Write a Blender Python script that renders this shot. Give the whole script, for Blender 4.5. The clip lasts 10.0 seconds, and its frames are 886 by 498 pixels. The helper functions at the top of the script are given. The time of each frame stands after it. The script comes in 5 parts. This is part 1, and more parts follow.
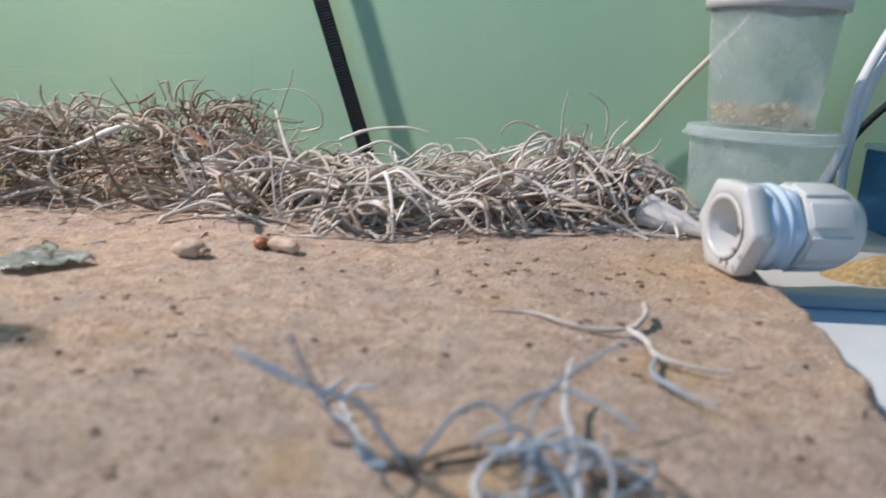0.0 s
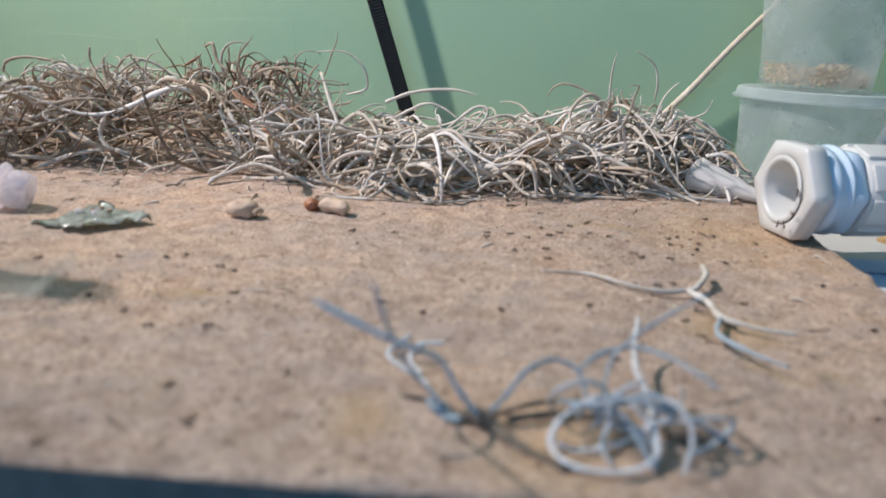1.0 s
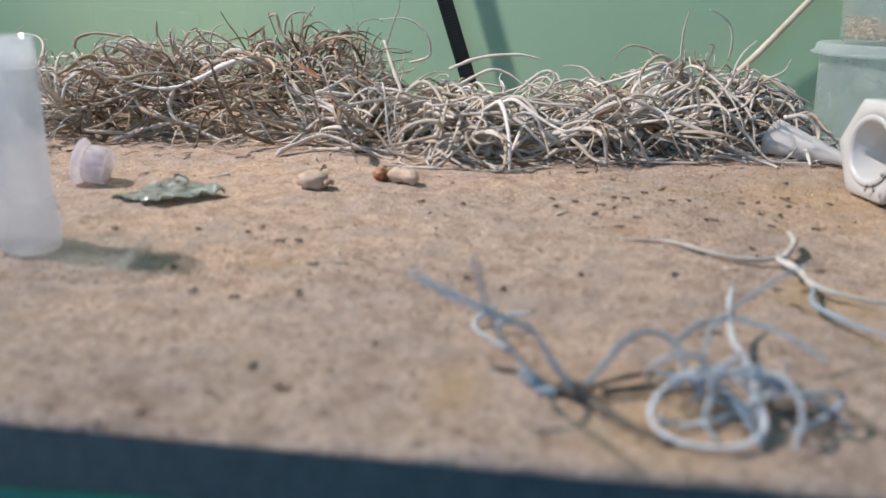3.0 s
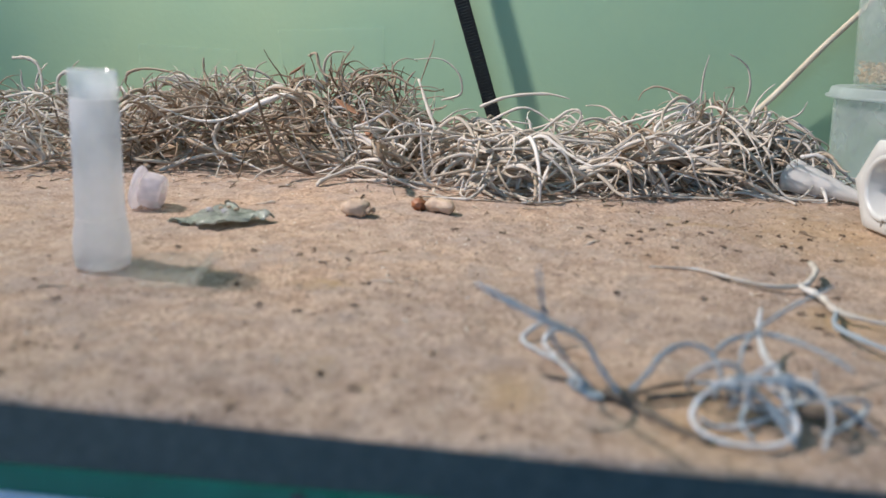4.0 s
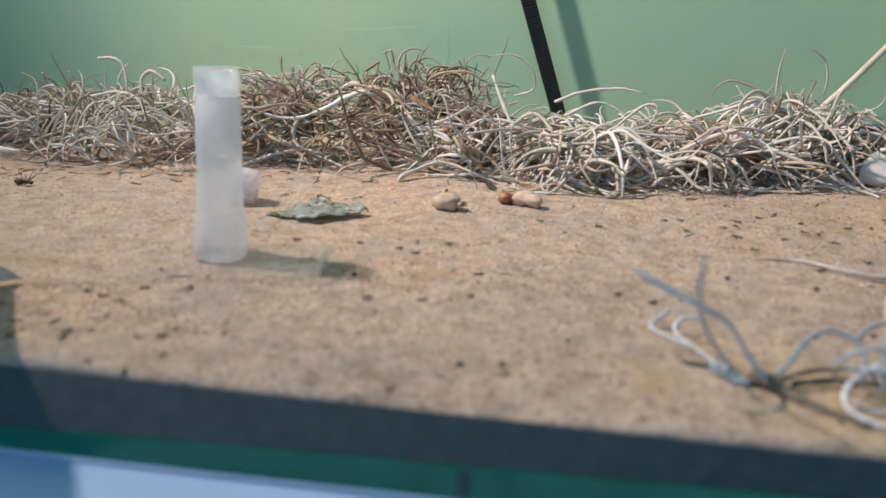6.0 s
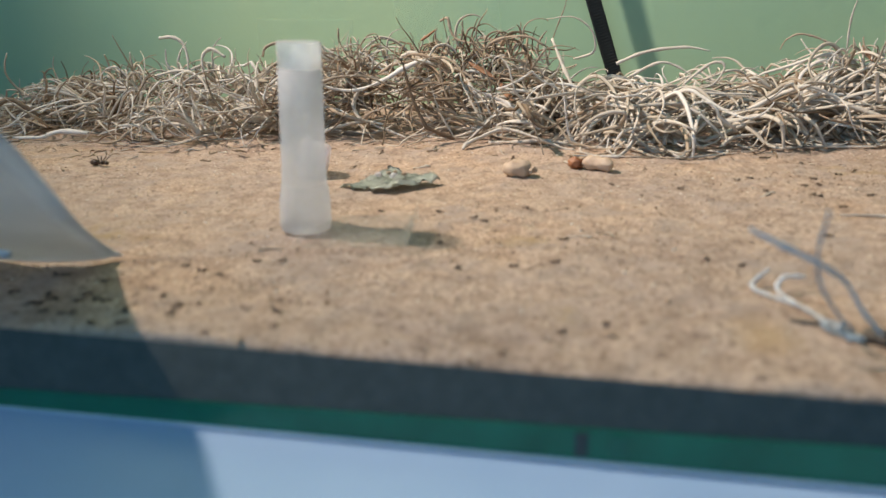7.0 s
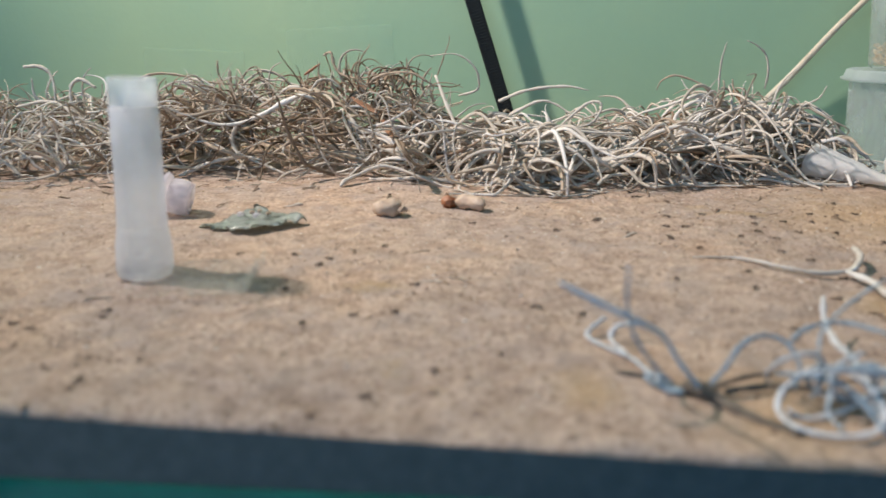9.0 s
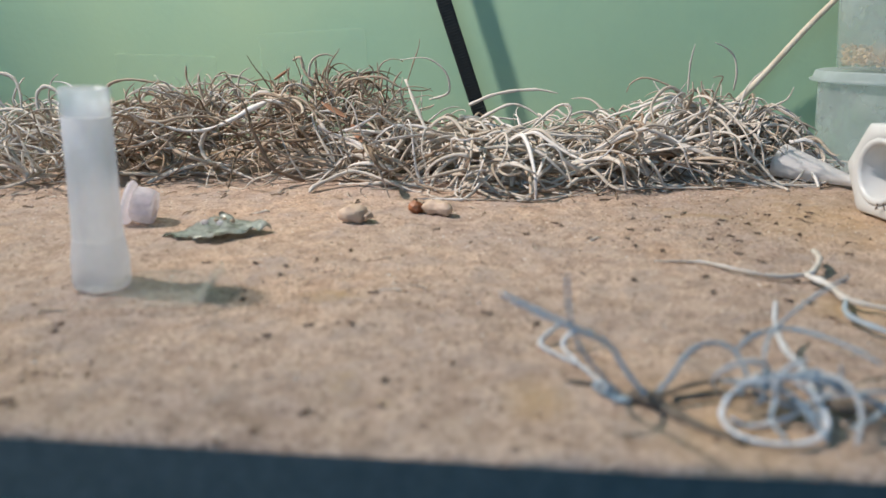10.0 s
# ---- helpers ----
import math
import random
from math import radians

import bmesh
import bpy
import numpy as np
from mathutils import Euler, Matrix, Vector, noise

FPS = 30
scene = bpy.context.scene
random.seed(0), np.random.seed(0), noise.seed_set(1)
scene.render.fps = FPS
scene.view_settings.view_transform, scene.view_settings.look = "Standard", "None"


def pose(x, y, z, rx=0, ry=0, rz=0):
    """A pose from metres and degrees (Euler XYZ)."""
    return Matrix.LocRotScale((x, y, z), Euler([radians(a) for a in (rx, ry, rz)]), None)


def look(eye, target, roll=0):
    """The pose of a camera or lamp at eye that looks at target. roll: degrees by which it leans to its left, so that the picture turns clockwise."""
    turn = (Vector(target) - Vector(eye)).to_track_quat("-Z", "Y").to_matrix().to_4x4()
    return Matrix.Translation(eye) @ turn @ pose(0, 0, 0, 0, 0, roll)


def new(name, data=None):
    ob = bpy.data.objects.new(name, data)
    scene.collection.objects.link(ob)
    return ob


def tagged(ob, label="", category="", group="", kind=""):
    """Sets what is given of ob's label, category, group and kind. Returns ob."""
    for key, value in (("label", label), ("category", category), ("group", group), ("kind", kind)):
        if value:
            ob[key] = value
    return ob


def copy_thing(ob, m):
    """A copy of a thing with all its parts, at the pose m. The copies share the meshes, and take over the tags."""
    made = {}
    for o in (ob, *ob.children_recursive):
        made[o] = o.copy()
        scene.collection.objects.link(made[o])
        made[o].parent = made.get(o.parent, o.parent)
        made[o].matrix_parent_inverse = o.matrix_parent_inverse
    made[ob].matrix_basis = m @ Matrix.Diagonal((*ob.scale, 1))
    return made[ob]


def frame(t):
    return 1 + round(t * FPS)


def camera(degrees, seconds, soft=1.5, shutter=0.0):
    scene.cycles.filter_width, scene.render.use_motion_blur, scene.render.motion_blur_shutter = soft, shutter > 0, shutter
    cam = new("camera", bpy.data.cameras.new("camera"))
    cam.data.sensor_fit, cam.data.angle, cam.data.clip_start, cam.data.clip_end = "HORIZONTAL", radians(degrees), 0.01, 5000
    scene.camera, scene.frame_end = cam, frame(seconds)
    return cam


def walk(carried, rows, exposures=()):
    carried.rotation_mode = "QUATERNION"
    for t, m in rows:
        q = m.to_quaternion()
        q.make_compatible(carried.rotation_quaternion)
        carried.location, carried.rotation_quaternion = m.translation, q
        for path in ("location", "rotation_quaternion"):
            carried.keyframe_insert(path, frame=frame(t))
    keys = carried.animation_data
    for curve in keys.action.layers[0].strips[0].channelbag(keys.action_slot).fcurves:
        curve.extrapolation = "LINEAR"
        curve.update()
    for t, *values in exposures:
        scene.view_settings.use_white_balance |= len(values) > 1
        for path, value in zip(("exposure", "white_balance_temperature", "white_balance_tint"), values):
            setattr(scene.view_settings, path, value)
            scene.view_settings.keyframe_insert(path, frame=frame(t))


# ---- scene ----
cam = camera(62.3, 10.0, shutter=0.5)
PATH = [
    (0.0, (0.0014, 0.0002, 0.0667), (0.0041, 0.2914, -0.0055), 3.06),
    (0.4, (-0.0071, -0.0011, 0.0671), (-0.0107, 0.2874, -0.0151), 2.11),
    (0.5, (-0.0080, -0.0023, 0.0664), (-0.0128, 0.2868, -0.0136), 2.48),
    (1.0, (-0.0065, 0.0004, 0.0635), (-0.0144, 0.2880, -0.0213), 2.84),
    (1.5, (-0.0071, 0.0012, 0.0627), (-0.0280, 0.2838, -0.0359), 1.84),
    (2.0, (0.0032, 0.0063, 0.0671), (-0.0254, 0.2870, -0.0347), -1.13),
    (2.5, (-0.0045, 0.0014, 0.0639), (-0.0366, 0.2827, -0.0353), 0.13),
    (2.7, (-0.0087, 0.0037, 0.0629), (-0.0360, 0.2854, -0.0366), 0.97),
    (4.0, (-0.0213, -0.0124, 0.0633), (-0.0535, 0.2739, -0.0202), 1.76),
    (4.5, (-0.0284, -0.0170, 0.0627), (-0.0593, 0.2701, -0.0185), 2.30),
    (4.9, (-0.0415, -0.0167, 0.0604), (-0.0675, 0.2697, -0.0251), 3.28),
    (5.0, (-0.0432, -0.0193, 0.0601), (-0.0815, 0.2654, -0.0264), 1.53),
    (5.2, (-0.0487, -0.0246, 0.0602), (-0.0948, 0.2587, -0.0269), 1.29),
    (6.3, (-0.0421, -0.0193, 0.0628), (-0.0835, 0.2656, -0.0213), 0.95),
    (6.5, (-0.0474, -0.0198, 0.0620), (-0.0915, 0.2637, -0.0253), 0.16),
    (7.0, (-0.0563, -0.0237, 0.0621), (-0.1129, 0.2547, -0.0344), -1.41),
    (7.5, (-0.0557, -0.0206, 0.0603), (-0.1053, 0.2607, -0.0312), -0.74),
    (8.0, (-0.0564, -0.0193, 0.0594), (-0.0974, 0.2648, -0.0277), 0.05),
    (8.5, (-0.0476, -0.0180, 0.0644), (-0.0849, 0.2677, -0.0194), -0.87),
    (9.0, (-0.0363, -0.0124, 0.0638), (-0.0649, 0.2737, -0.0219), -0.00),
    (9.5, (-0.0296, -0.0101, 0.0662), (-0.0548, 0.2759, -0.0207), -0.80),
    (10.0, (-0.0286, -0.0105, 0.0655), (-0.0526, 0.2760, -0.0202), -0.39),
]
# the clip's camera drifts warmer towards 7.5 s and back
TINTS = [(0.0, 0, 5880, 16), (2.5, 0, 5880, 16), (4.0, 0, 6030, 15), (5.0, 0, 6030, 15), (6.5, 0, 6430, 13), (7.0, 0, 6730, 12),
         (7.5, 0, 7280, 12), (8.0, 0, 6830, 12), (8.5, 0, 6580, 12), (9.0, 0, 6180, 13), (10.0, 0, 6080, 13)]
walk(cam, [(t, look(eye, target, roll)) for t, eye, target, roll in PATH], TINTS)
cam.data.dof.use_dof = True
cam.data.dof.focus_distance = 0.36
cam.data.dof.aperture_fstop = 12.5

# ---- light ----
world = bpy.data.worlds.new("room_light")
scene.world = world
world.use_nodes = True
world.node_tree.nodes["Background"].inputs[0].default_value = (0.42, 0.72, 1.0, 1)
world.node_tree.nodes["Background"].inputs[1].default_value = 0.10


def area_lamp(name, eye, target, size, size_y, watts, colour):
    data = bpy.data.lights.new(name, "AREA")
    data.shape, data.size, data.size_y = "RECTANGLE", size, size_y
    data.energy, data.color = watts, colour
    ob = new(name, data)
    ob.matrix_world = look(eye, target)
    return ob


# the warm lamp over the tank, and daylight from a window behind the camera
spot = bpy.data.lights.new("tank_lamp", "SPOT")
spot.energy, spot.color, spot.shadow_soft_size = 45.5, (1.0, 0.885, 0.755), 0.018
spot.spot_size, spot.spot_blend = radians(84), 1.0
new("tank_lamp", spot).matrix_world = look((-0.56, 0.22, 0.66), (0.29, 0.50, 0.0))
area_lamp("window_light", (-0.32, -0.60, 0.50), (0.0, 0.2, 0.0), 0.7, 0.55, 2.5, (0.26, 0.62, 1.0))


# ---- materials ----
def material(name):
    m = bpy.data.materials.new(name)
    m.use_nodes = True
    t = m.node_tree
    return m, t.nodes, t.links, t.nodes["Principled BSDF"]


def ramp(nodes, stops):
    r = nodes.new("ShaderNodeValToRGB")
    e = r.color_ramp.elements
    while len(e) < len(stops):
        e.new(0.5)
    for el, (pos, col) in zip(e, stops):
        el.position, el.color = pos, (*col, 1)
    return r


def noise_tex(nodes, links, scale, detail=4.0, rough=0.55, stretch=None):
    n = nodes.new("ShaderNodeTexNoise")
    n.inputs["Scale"].default_value = scale
    n.inputs["Detail"].default_value = detail
    n.inputs["Roughness"].default_value = rough
    c = nodes.new("ShaderNodeTexCoord")
    if stretch:
        mp = nodes.new("ShaderNodeMapping")
        mp.inputs["Scale"].default_value = stretch
        links.new(c.outputs["Object"], mp.inputs["Vector"])
        links.new(mp.outputs["Vector"], n.inputs["Vector"])
    else:
        links.new(c.outputs["Object"], n.inputs["Vector"])
    return n


def bump(nodes, links, bsdf, height, strength, distance):
    b = nodes.new("ShaderNodeBump")
    b.inputs["Strength"].default_value = strength
    b.inputs["Distance"].default_value = distance
    links.new(height, b.inputs["Height"])
    links.new(b.outputs["Normal"], bsdf.inputs["Normal"])


def mix(nodes, links, fac, a, b, mode="MIX"):
    m = nodes.new("ShaderNodeMix")
    m.data_type, m.blend_type = "RGBA", mode
    for socket, value in ((m.inputs[0], fac), (m.inputs[6], a), (m.inputs[7], b)):
        if hasattr(value, "is_output"):
            links.new(value, socket)
        elif isinstance(value, tuple):
            socket.default_value = (*value, 1)
        else:
            socket.default_value = value
    return m.outputs[2]


def plain(name, stops, scale, rough=0.5, metal=0.0, relief=0.0, depth=0.0005, per="", spec=0.5):
    """A mottled surface: colours spread by noise, and by object or island where per says so."""
    m, nodes, links, bsdf = material(name)
    n = noise_tex(nodes, links, scale)
    r = ramp(nodes, stops)
    if per:
        rnd = nodes.new("ShaderNodeObjectInfo").outputs["Random"] if per == "object" else nodes.new("ShaderNodeNewGeometry").outputs["Random Per Island"]
        a = nodes.new("ShaderNodeMath")
        a.operation = "MULTIPLY_ADD"
        links.new(n.outputs["Fac"], a.inputs[0])
        a.inputs[1].default_value = 0.45
        b = nodes.new("ShaderNodeMath")
        b.operation = "MULTIPLY_ADD"
        links.new(rnd, b.inputs[0])
        b.inputs[1].default_value, b.inputs[2].default_value = 0.9, -0.17
        links.new(b.outputs[0], a.inputs[2])
        links.new(a.outputs[0], r.inputs["Fac"])
    else:
        links.new(n.outputs["Fac"], r.inputs["Fac"])
    links.new(r.outputs["Color"], bsdf.inputs["Base Color"])
    bsdf.inputs["Roughness"].default_value = rough
    bsdf.inputs["Metallic"].default_value = metal
    bsdf.inputs["Specular IOR Level"].default_value = spec
    if relief:
        n2 = noise_tex(nodes, links, scale * 4, 3.0)
        bump(nodes, links, bsdf, n2.outputs["Fac"], relief, depth)
    return m


def sand_material():
    m, nodes, links, bsdf = material("sand")
    broad = noise_tex(nodes, links, 14, 3.0)
    fine = noise_tex(nodes, links, 900, 3.0, 0.7)
    mid = noise_tex(nodes, links, 120, 5.0, 0.65)
    base = ramp(nodes, [(0.36, (0.417, 0.320, 0.266)), (0.5, (0.477, 0.364, 0.291)), (0.64, (0.517, 0.374, 0.279))])
    links.new(broad.outputs["Fac"], base.inputs["Fac"])
    patches = ramp(nodes, [(0.38, (0.66, 0.62, 0.60)), (0.56, (1.0, 1.0, 1.0))])
    links.new(mid.outputs["Fac"], patches.inputs["Fac"])
    c = mix(nodes, links, 0.75, base.outputs["Color"], patches.outputs["Color"], "MULTIPLY")
    grain = ramp(nodes, [(0.30, (0.42, 0.35, 0.30)), (0.47, (0.94, 0.93, 0.92)), (0.68, (1.3, 1.27, 1.22))])
    links.new(fine.outputs["Fac"], grain.inputs["Fac"])
    c = mix(nodes, links, 0.9, c, grain.outputs["Color"], "MULTIPLY")
    stain = noise_tex(nodes, links, 22, 4.0, 0.6)
    smask = ramp(nodes, [(0.60, (0, 0, 0)), (0.72, (1, 1, 1))])
    links.new(stain.outputs["Fac"], smask.inputs["Fac"])
    c = mix(nodes, links, smask.outputs["Color"], c, (0.36, 0.25, 0.13))
    grey = noise_tex(nodes, links, 45, 5.0, 0.7)
    gmask = ramp(nodes, [(0.48, (0, 0, 0)), (0.66, (0.75, 0.75, 0.75))])
    links.new(grey.outputs["Fac"], gmask.inputs["Fac"])
    c = mix(nodes, links, gmask.outputs["Color"], c, (0.38, 0.305, 0.265))
    specks = noise_tex(nodes, links, 420, 2.0, 0.5)
    kmask = ramp(nodes, [(0.63, (0, 0, 0)), (0.70, (0.8, 0.8, 0.8))])
    links.new(specks.outputs["Fac"], kmask.inputs["Fac"])
    c = mix(nodes, links, kmask.outputs["Color"], c, (0.17, 0.12, 0.095))
    for centre, reach, strength in (((0.088, 0.255, 0.0), 0.055, 0.40), ((0.012, 0.106, 0.0), 0.022, 0.45), ((0.058, 0.165, 0.0), 0.016, 0.6), ((-0.022, 0.112, 0.0), 0.010, 0.5)):
        far = nodes.new("ShaderNodeVectorMath")
        far.operation = "DISTANCE"
        links.new(nodes.new("ShaderNodeTexCoord").outputs["Object"], far.inputs[0])
        far.inputs[1].default_value = centre
        wob = nodes.new("ShaderNodeMath")
        wob.operation = "MULTIPLY_ADD"
        links.new(mid.outputs["Fac"], wob.inputs[0])
        wob.inputs[1].default_value = reach * 1.1
        links.new(far.outputs["Value"], wob.inputs[2])
        fall = nodes.new("ShaderNodeMapRange")
        fall.inputs["From Min"].default_value, fall.inputs["From Max"].default_value = reach * 0.6, reach * 1.5
        fall.inputs["To Min"].default_value, fall.inputs["To Max"].default_value = strength, 0.0
        links.new(wob.outputs[0], fall.inputs["Value"])
        c = mix(nodes, links, fall.outputs["Result"], c, (0.50, 0.33, 0.16))
    links.new(c, bsdf.inputs["Base Color"])
    bsdf.inputs["Roughness"].default_value = 0.95
    bsdf.inputs["Specular IOR Level"].default_value = 0.15
    h = nodes.new("ShaderNodeMath")
    h.operation = "MULTIPLY_ADD"
    links.new(mid.outputs["Fac"], h.inputs[0])
    h.inputs[1].default_value = 1.1
    links.new(fine.outputs["Fac"], h.inputs[2])
    bump(nodes, links, bsdf, h.outputs[0], 0.9, 0.0006)
    return m


def wall_material():
    m, nodes, links, bsdf = material("green_paint")
    n = noise_tex(nodes, links, 5, 3.0)
    r = ramp(nodes, [(0.35, (0.33, 0.51, 0.34)), (0.65, (0.41, 0.56, 0.345))])
    links.new(n.outputs["Fac"], r.inputs["Fac"])
    links.new(r.outputs["Color"], bsdf.inputs["Base Color"])
    bsdf.inputs["Roughness"].default_value = 0.55
    f = noise_tex(nodes, links, 260, 4.0)
    bump(nodes, links, bsdf, f.outputs["Fac"], 0.13, 0.0010)
    return m


def film_material(name, colour, clear, rough=0.25, scale=60.0, patchy=0.12):
    """Thin translucent plastic: partly clear, partly milky."""
    m, nodes, links, bsdf = material(name)
    bsdf.inputs["Base Color"].default_value = (*colour, 1)
    bsdf.inputs["Roughness"].default_value = rough
    out = nodes["Material Output"]
    tr = nodes.new("ShaderNodeBsdfTransparent")
    tl = nodes.new("ShaderNodeBsdfTranslucent")
    tl.inputs["Color"].default_value = (*colour, 1)
    milky = nodes.new("ShaderNodeMixShader")
    milky.inputs[0].default_value = 0.6
    links.new(bsdf.outputs[0], milky.inputs[1])
    links.new(tl.outputs[0], milky.inputs[2])
    n = noise_tex(nodes, links, scale, 4.0)
    fac = nodes.new("ShaderNodeMapRange")
    fac.inputs["From Min"].default_value, fac.inputs["From Max"].default_value = 0.3, 0.7
    fac.inputs["To Min"].default_value = 1 - clear - patchy
    fac.inputs["To Max"].default_value = 1 - clear + patchy
    links.new(n.outputs["Fac"], fac.inputs["Value"])
    ms = nodes.new("ShaderNodeMixShader")
    links.new(fac.outputs["Result"], ms.inputs[0])
    links.new(tr.outputs[0], ms.inputs[1])
    links.new(milky.outputs[0], ms.inputs[2])
    links.new(ms.outputs[0], out.inputs["Surface"])
    return m


SAND = sand_material()
WALL = wall_material()
PALE_STRAND = plain("pale_strand", [(0.0, (0.32, 0.255, 0.19)), (0.3, (0.50, 0.425, 0.345)), (0.6, (0.61, 0.545, 0.475)), (0.9, (0.71, 0.66, 0.615))], 160, 1.0, relief=0.9, per="island", spec=0.05)
BROWN_STRAND = plain("brown_strand", [(0.0, (0.13, 0.098, 0.07)), (0.3, (0.30, 0.215, 0.15)), (0.6, (0.44, 0.345, 0.26)), (0.9, (0.57, 0.51, 0.44))], 160, 1.0, relief=0.9, per="island", spec=0.05)
RUST_LEAF = plain("rust_leaf", [(0.3, (0.26, 0.115, 0.06)), (0.7, (0.42, 0.23, 0.14))], 200, 0.7, relief=0.4)
# dry strands with blue daylight and backlit shade put into the colour
GREY_STRAND = plain("strand_daylight_blue", [(0.25, (0.25, 0.30, 0.34)), (0.5, (0.34, 0.39, 0.43)), (0.75, (0.45, 0.50, 0.53))], 150, 0.7, relief=0.4, per="object", spec=0.3)
DARK_ROOT = plain("dark_root", [(0.3, (0.09, 0.07, 0.055)), (0.7, (0.20, 0.16, 0.12))], 300, 0.9, relief=0.5)
SPRIG_PALE = plain("white_grey_strand", [(0.25, (0.48, 0.48, 0.48)), (0.5, (0.58, 0.58, 0.59)), (0.75, (0.70, 0.70, 0.71))], 150, 0.9, relief=0.6, per="object", spec=0.1)
TWIG = plain("pale_twig", [(0.3, (0.38, 0.33, 0.28)), (0.55, (0.55, 0.50, 0.44)), (0.75, (0.68, 0.66, 0.64))], 150, 0.8, relief=0.5)
# dark tone painted for the sand face's shade and the strap's reflection
DARK_SLATE = plain("painted_dark_slate", [(0.3, (0.056, 0.068, 0.067)), (0.7, (0.080, 0.092, 0.090))], 300, 0.75, relief=0.4, spec=0.2)
STRAP = plain("black_rubber", [(0.3, (0.008, 0.011, 0.012)), (0.7, (0.02, 0.024, 0.024))], 500, 0.6, relief=0.6, spec=0.3)
GREEN_GLASS = plain("green_glass_edge", [(0.3, (0.001, 0.115, 0.06)), (0.7, (0.003, 0.17, 0.095))], 90, 0.3)
# the plate's shadow on the table, blue from the window, as a colour
BLUE_STRIP = plain("pale_blue_shade", [(0.3, (0.50, 0.66, 0.80)), (0.7, (0.60, 0.74, 0.86))], 60, 0.5, relief=0.2)
# softer half of the painted strap reflection
GREEN_DARK = plain("dark_green_reflection", [(0.3, (0.002, 0.11, 0.065)), (0.7, (0.004, 0.15, 0.09))], 90, 0.3)
# a white table: the blue of the daylight is painted into its colour
TABLE = plain("table_daylight_blue", [(0.3, (0.31, 0.46, 0.68)), (0.7, (0.37, 0.52, 0.74))], 18, 0.5, relief=0.1)
WHITE_BOARD = plain("white_board", [(0.3, (0.62, 0.63, 0.64)), (0.7, (0.72, 0.73, 0.74))], 25, 0.5, relief=0.1)
GREY_BOARD = plain("grey_board", [(0.3, (0.42, 0.42, 0.41)), (0.7, (0.54, 0.53, 0.51))], 25, 0.6, relief=0.15)
WHITE_NYLON = plain("white_nylon", [(0.3, (0.56, 0.555, 0.535)), (0.7, (0.63, 0.625, 0.605))], 60, 0.36, relief=0.05)
BLUE_GASKET = plain("pale_blue_gasket", [(0.3, (0.50, 0.62, 0.74)), (0.7, (0.58, 0.69, 0.79))], 80, 0.45)
WOOD = plain("cream_wood", [(0.3, (0.52, 0.44, 0.33)), (0.7, (0.68, 0.60, 0.48))], 90, 0.7, relief=0.2)
HUSK = plain("peanut_husk", [(0.3, (0.48, 0.335, 0.235)), (0.7, (0.585, 0.445, 0.335))], 220, 0.6, relief=0.5)
SKIN = plain("red_seed_skin", [(0.3, (0.24, 0.08, 0.03)), (0.7, (0.38, 0.15, 0.06))], 250, 0.45, relief=0.3)
FOIL = plain("green_grey_foil", [(0.3, (0.40, 0.43, 0.38)), (0.55, (0.58, 0.60, 0.55)), (0.7, (0.76, 0.77, 0.72))], 240, 0.15, 0.25, relief=0.6)
ANT = plain("ant_brown", [(0.3, (0.035, 0.02, 0.013)), (0.7, (0.09, 0.048, 0.028))], 900, 0.45)
DEBRIS = plain("dark_crumbs", [(0.0, (0.13, 0.085, 0.06)), (0.5, (0.29, 0.20, 0.14)), (0.9, (0.42, 0.31, 0.225))], 500, 0.9, per="island", spec=0.2)
GRAIN = plain("sand_grains", [(0.0, (0.34, 0.24, 0.16)), (0.45, (0.56, 0.42, 0.29)), (0.9, (0.78, 0.70, 0.60))], 500, 0.8, per="island", spec=0.3)
OATS = plain("oat_flakes", [(0.0, (0.62, 0.43, 0.24)), (0.5, (0.76, 0.57, 0.36)), (0.9, (0.84, 0.70, 0.50))], 300, 0.85, per="island", spec=0.2)
BLUE_CARD = plain("blue_card", [(0.3, (0.02, 0.11, 0.24)), (0.7, (0.03, 0.15, 0.30))], 20, 0.5)
GOLD_MESH = plain("brown_granules", [(0.2, (0.20, 0.12, 0.04)), (0.5, (0.42, 0.28, 0.12)), (0.8, (0.62, 0.50, 0.30))], 500, 0.7, relief=0.8)
CABLE = plain("white_cable", [(0.3, (0.66, 0.67, 0.68)), (0.7, (0.76, 0.77, 0.78))], 60, 0.45)
TUBE_MILKY = film_material("milky_tube", (0.82, 0.84, 0.90), 0.42, 0.30, 90, 0.06)
TIP = film_material("glossy_tip", (0.90, 0.92, 0.95), 0.45, 0.06, 90, 0.04)
TUBE_CLEAR = film_material("clear_tube", (0.84, 0.88, 0.92), 0.62, 0.12, 90, 0.06)
CUP = film_material("clear_cup", (0.76, 0.84, 0.84), 0.73, 0.42, 40, 0.10)
CUP_LID = film_material("cup_lid", (0.76, 0.84, 0.84), 0.45, 0.35, 60, 0.08)
SILICONE = film_material("frosted_silicone", (0.85, 0.80, 0.84), 0.34, 0.45, 200, 0.10)
PAPER = film_material("white_tissue", (0.93, 0.91, 0.89), 0.03, 0.85, 150, 0.02)
SLIP = film_material("clear_slip", (0.78, 0.79, 0.73), 0.89, 0.08, 120, 0.10)
# bright pale blue for the light that shines through the scoop's hole
GLINT = plain("pale_blue_glint", [(0.3, (0.70, 0.80, 0.92)), (0.7, (0.80, 0.88, 0.96))], 300, 0.1)
FUNNEL = plain("white_plastic", [(0.3, (0.56, 0.57, 0.58)), (0.7, (0.64, 0.65, 0.66))], 60, 0.5, relief=0.1)
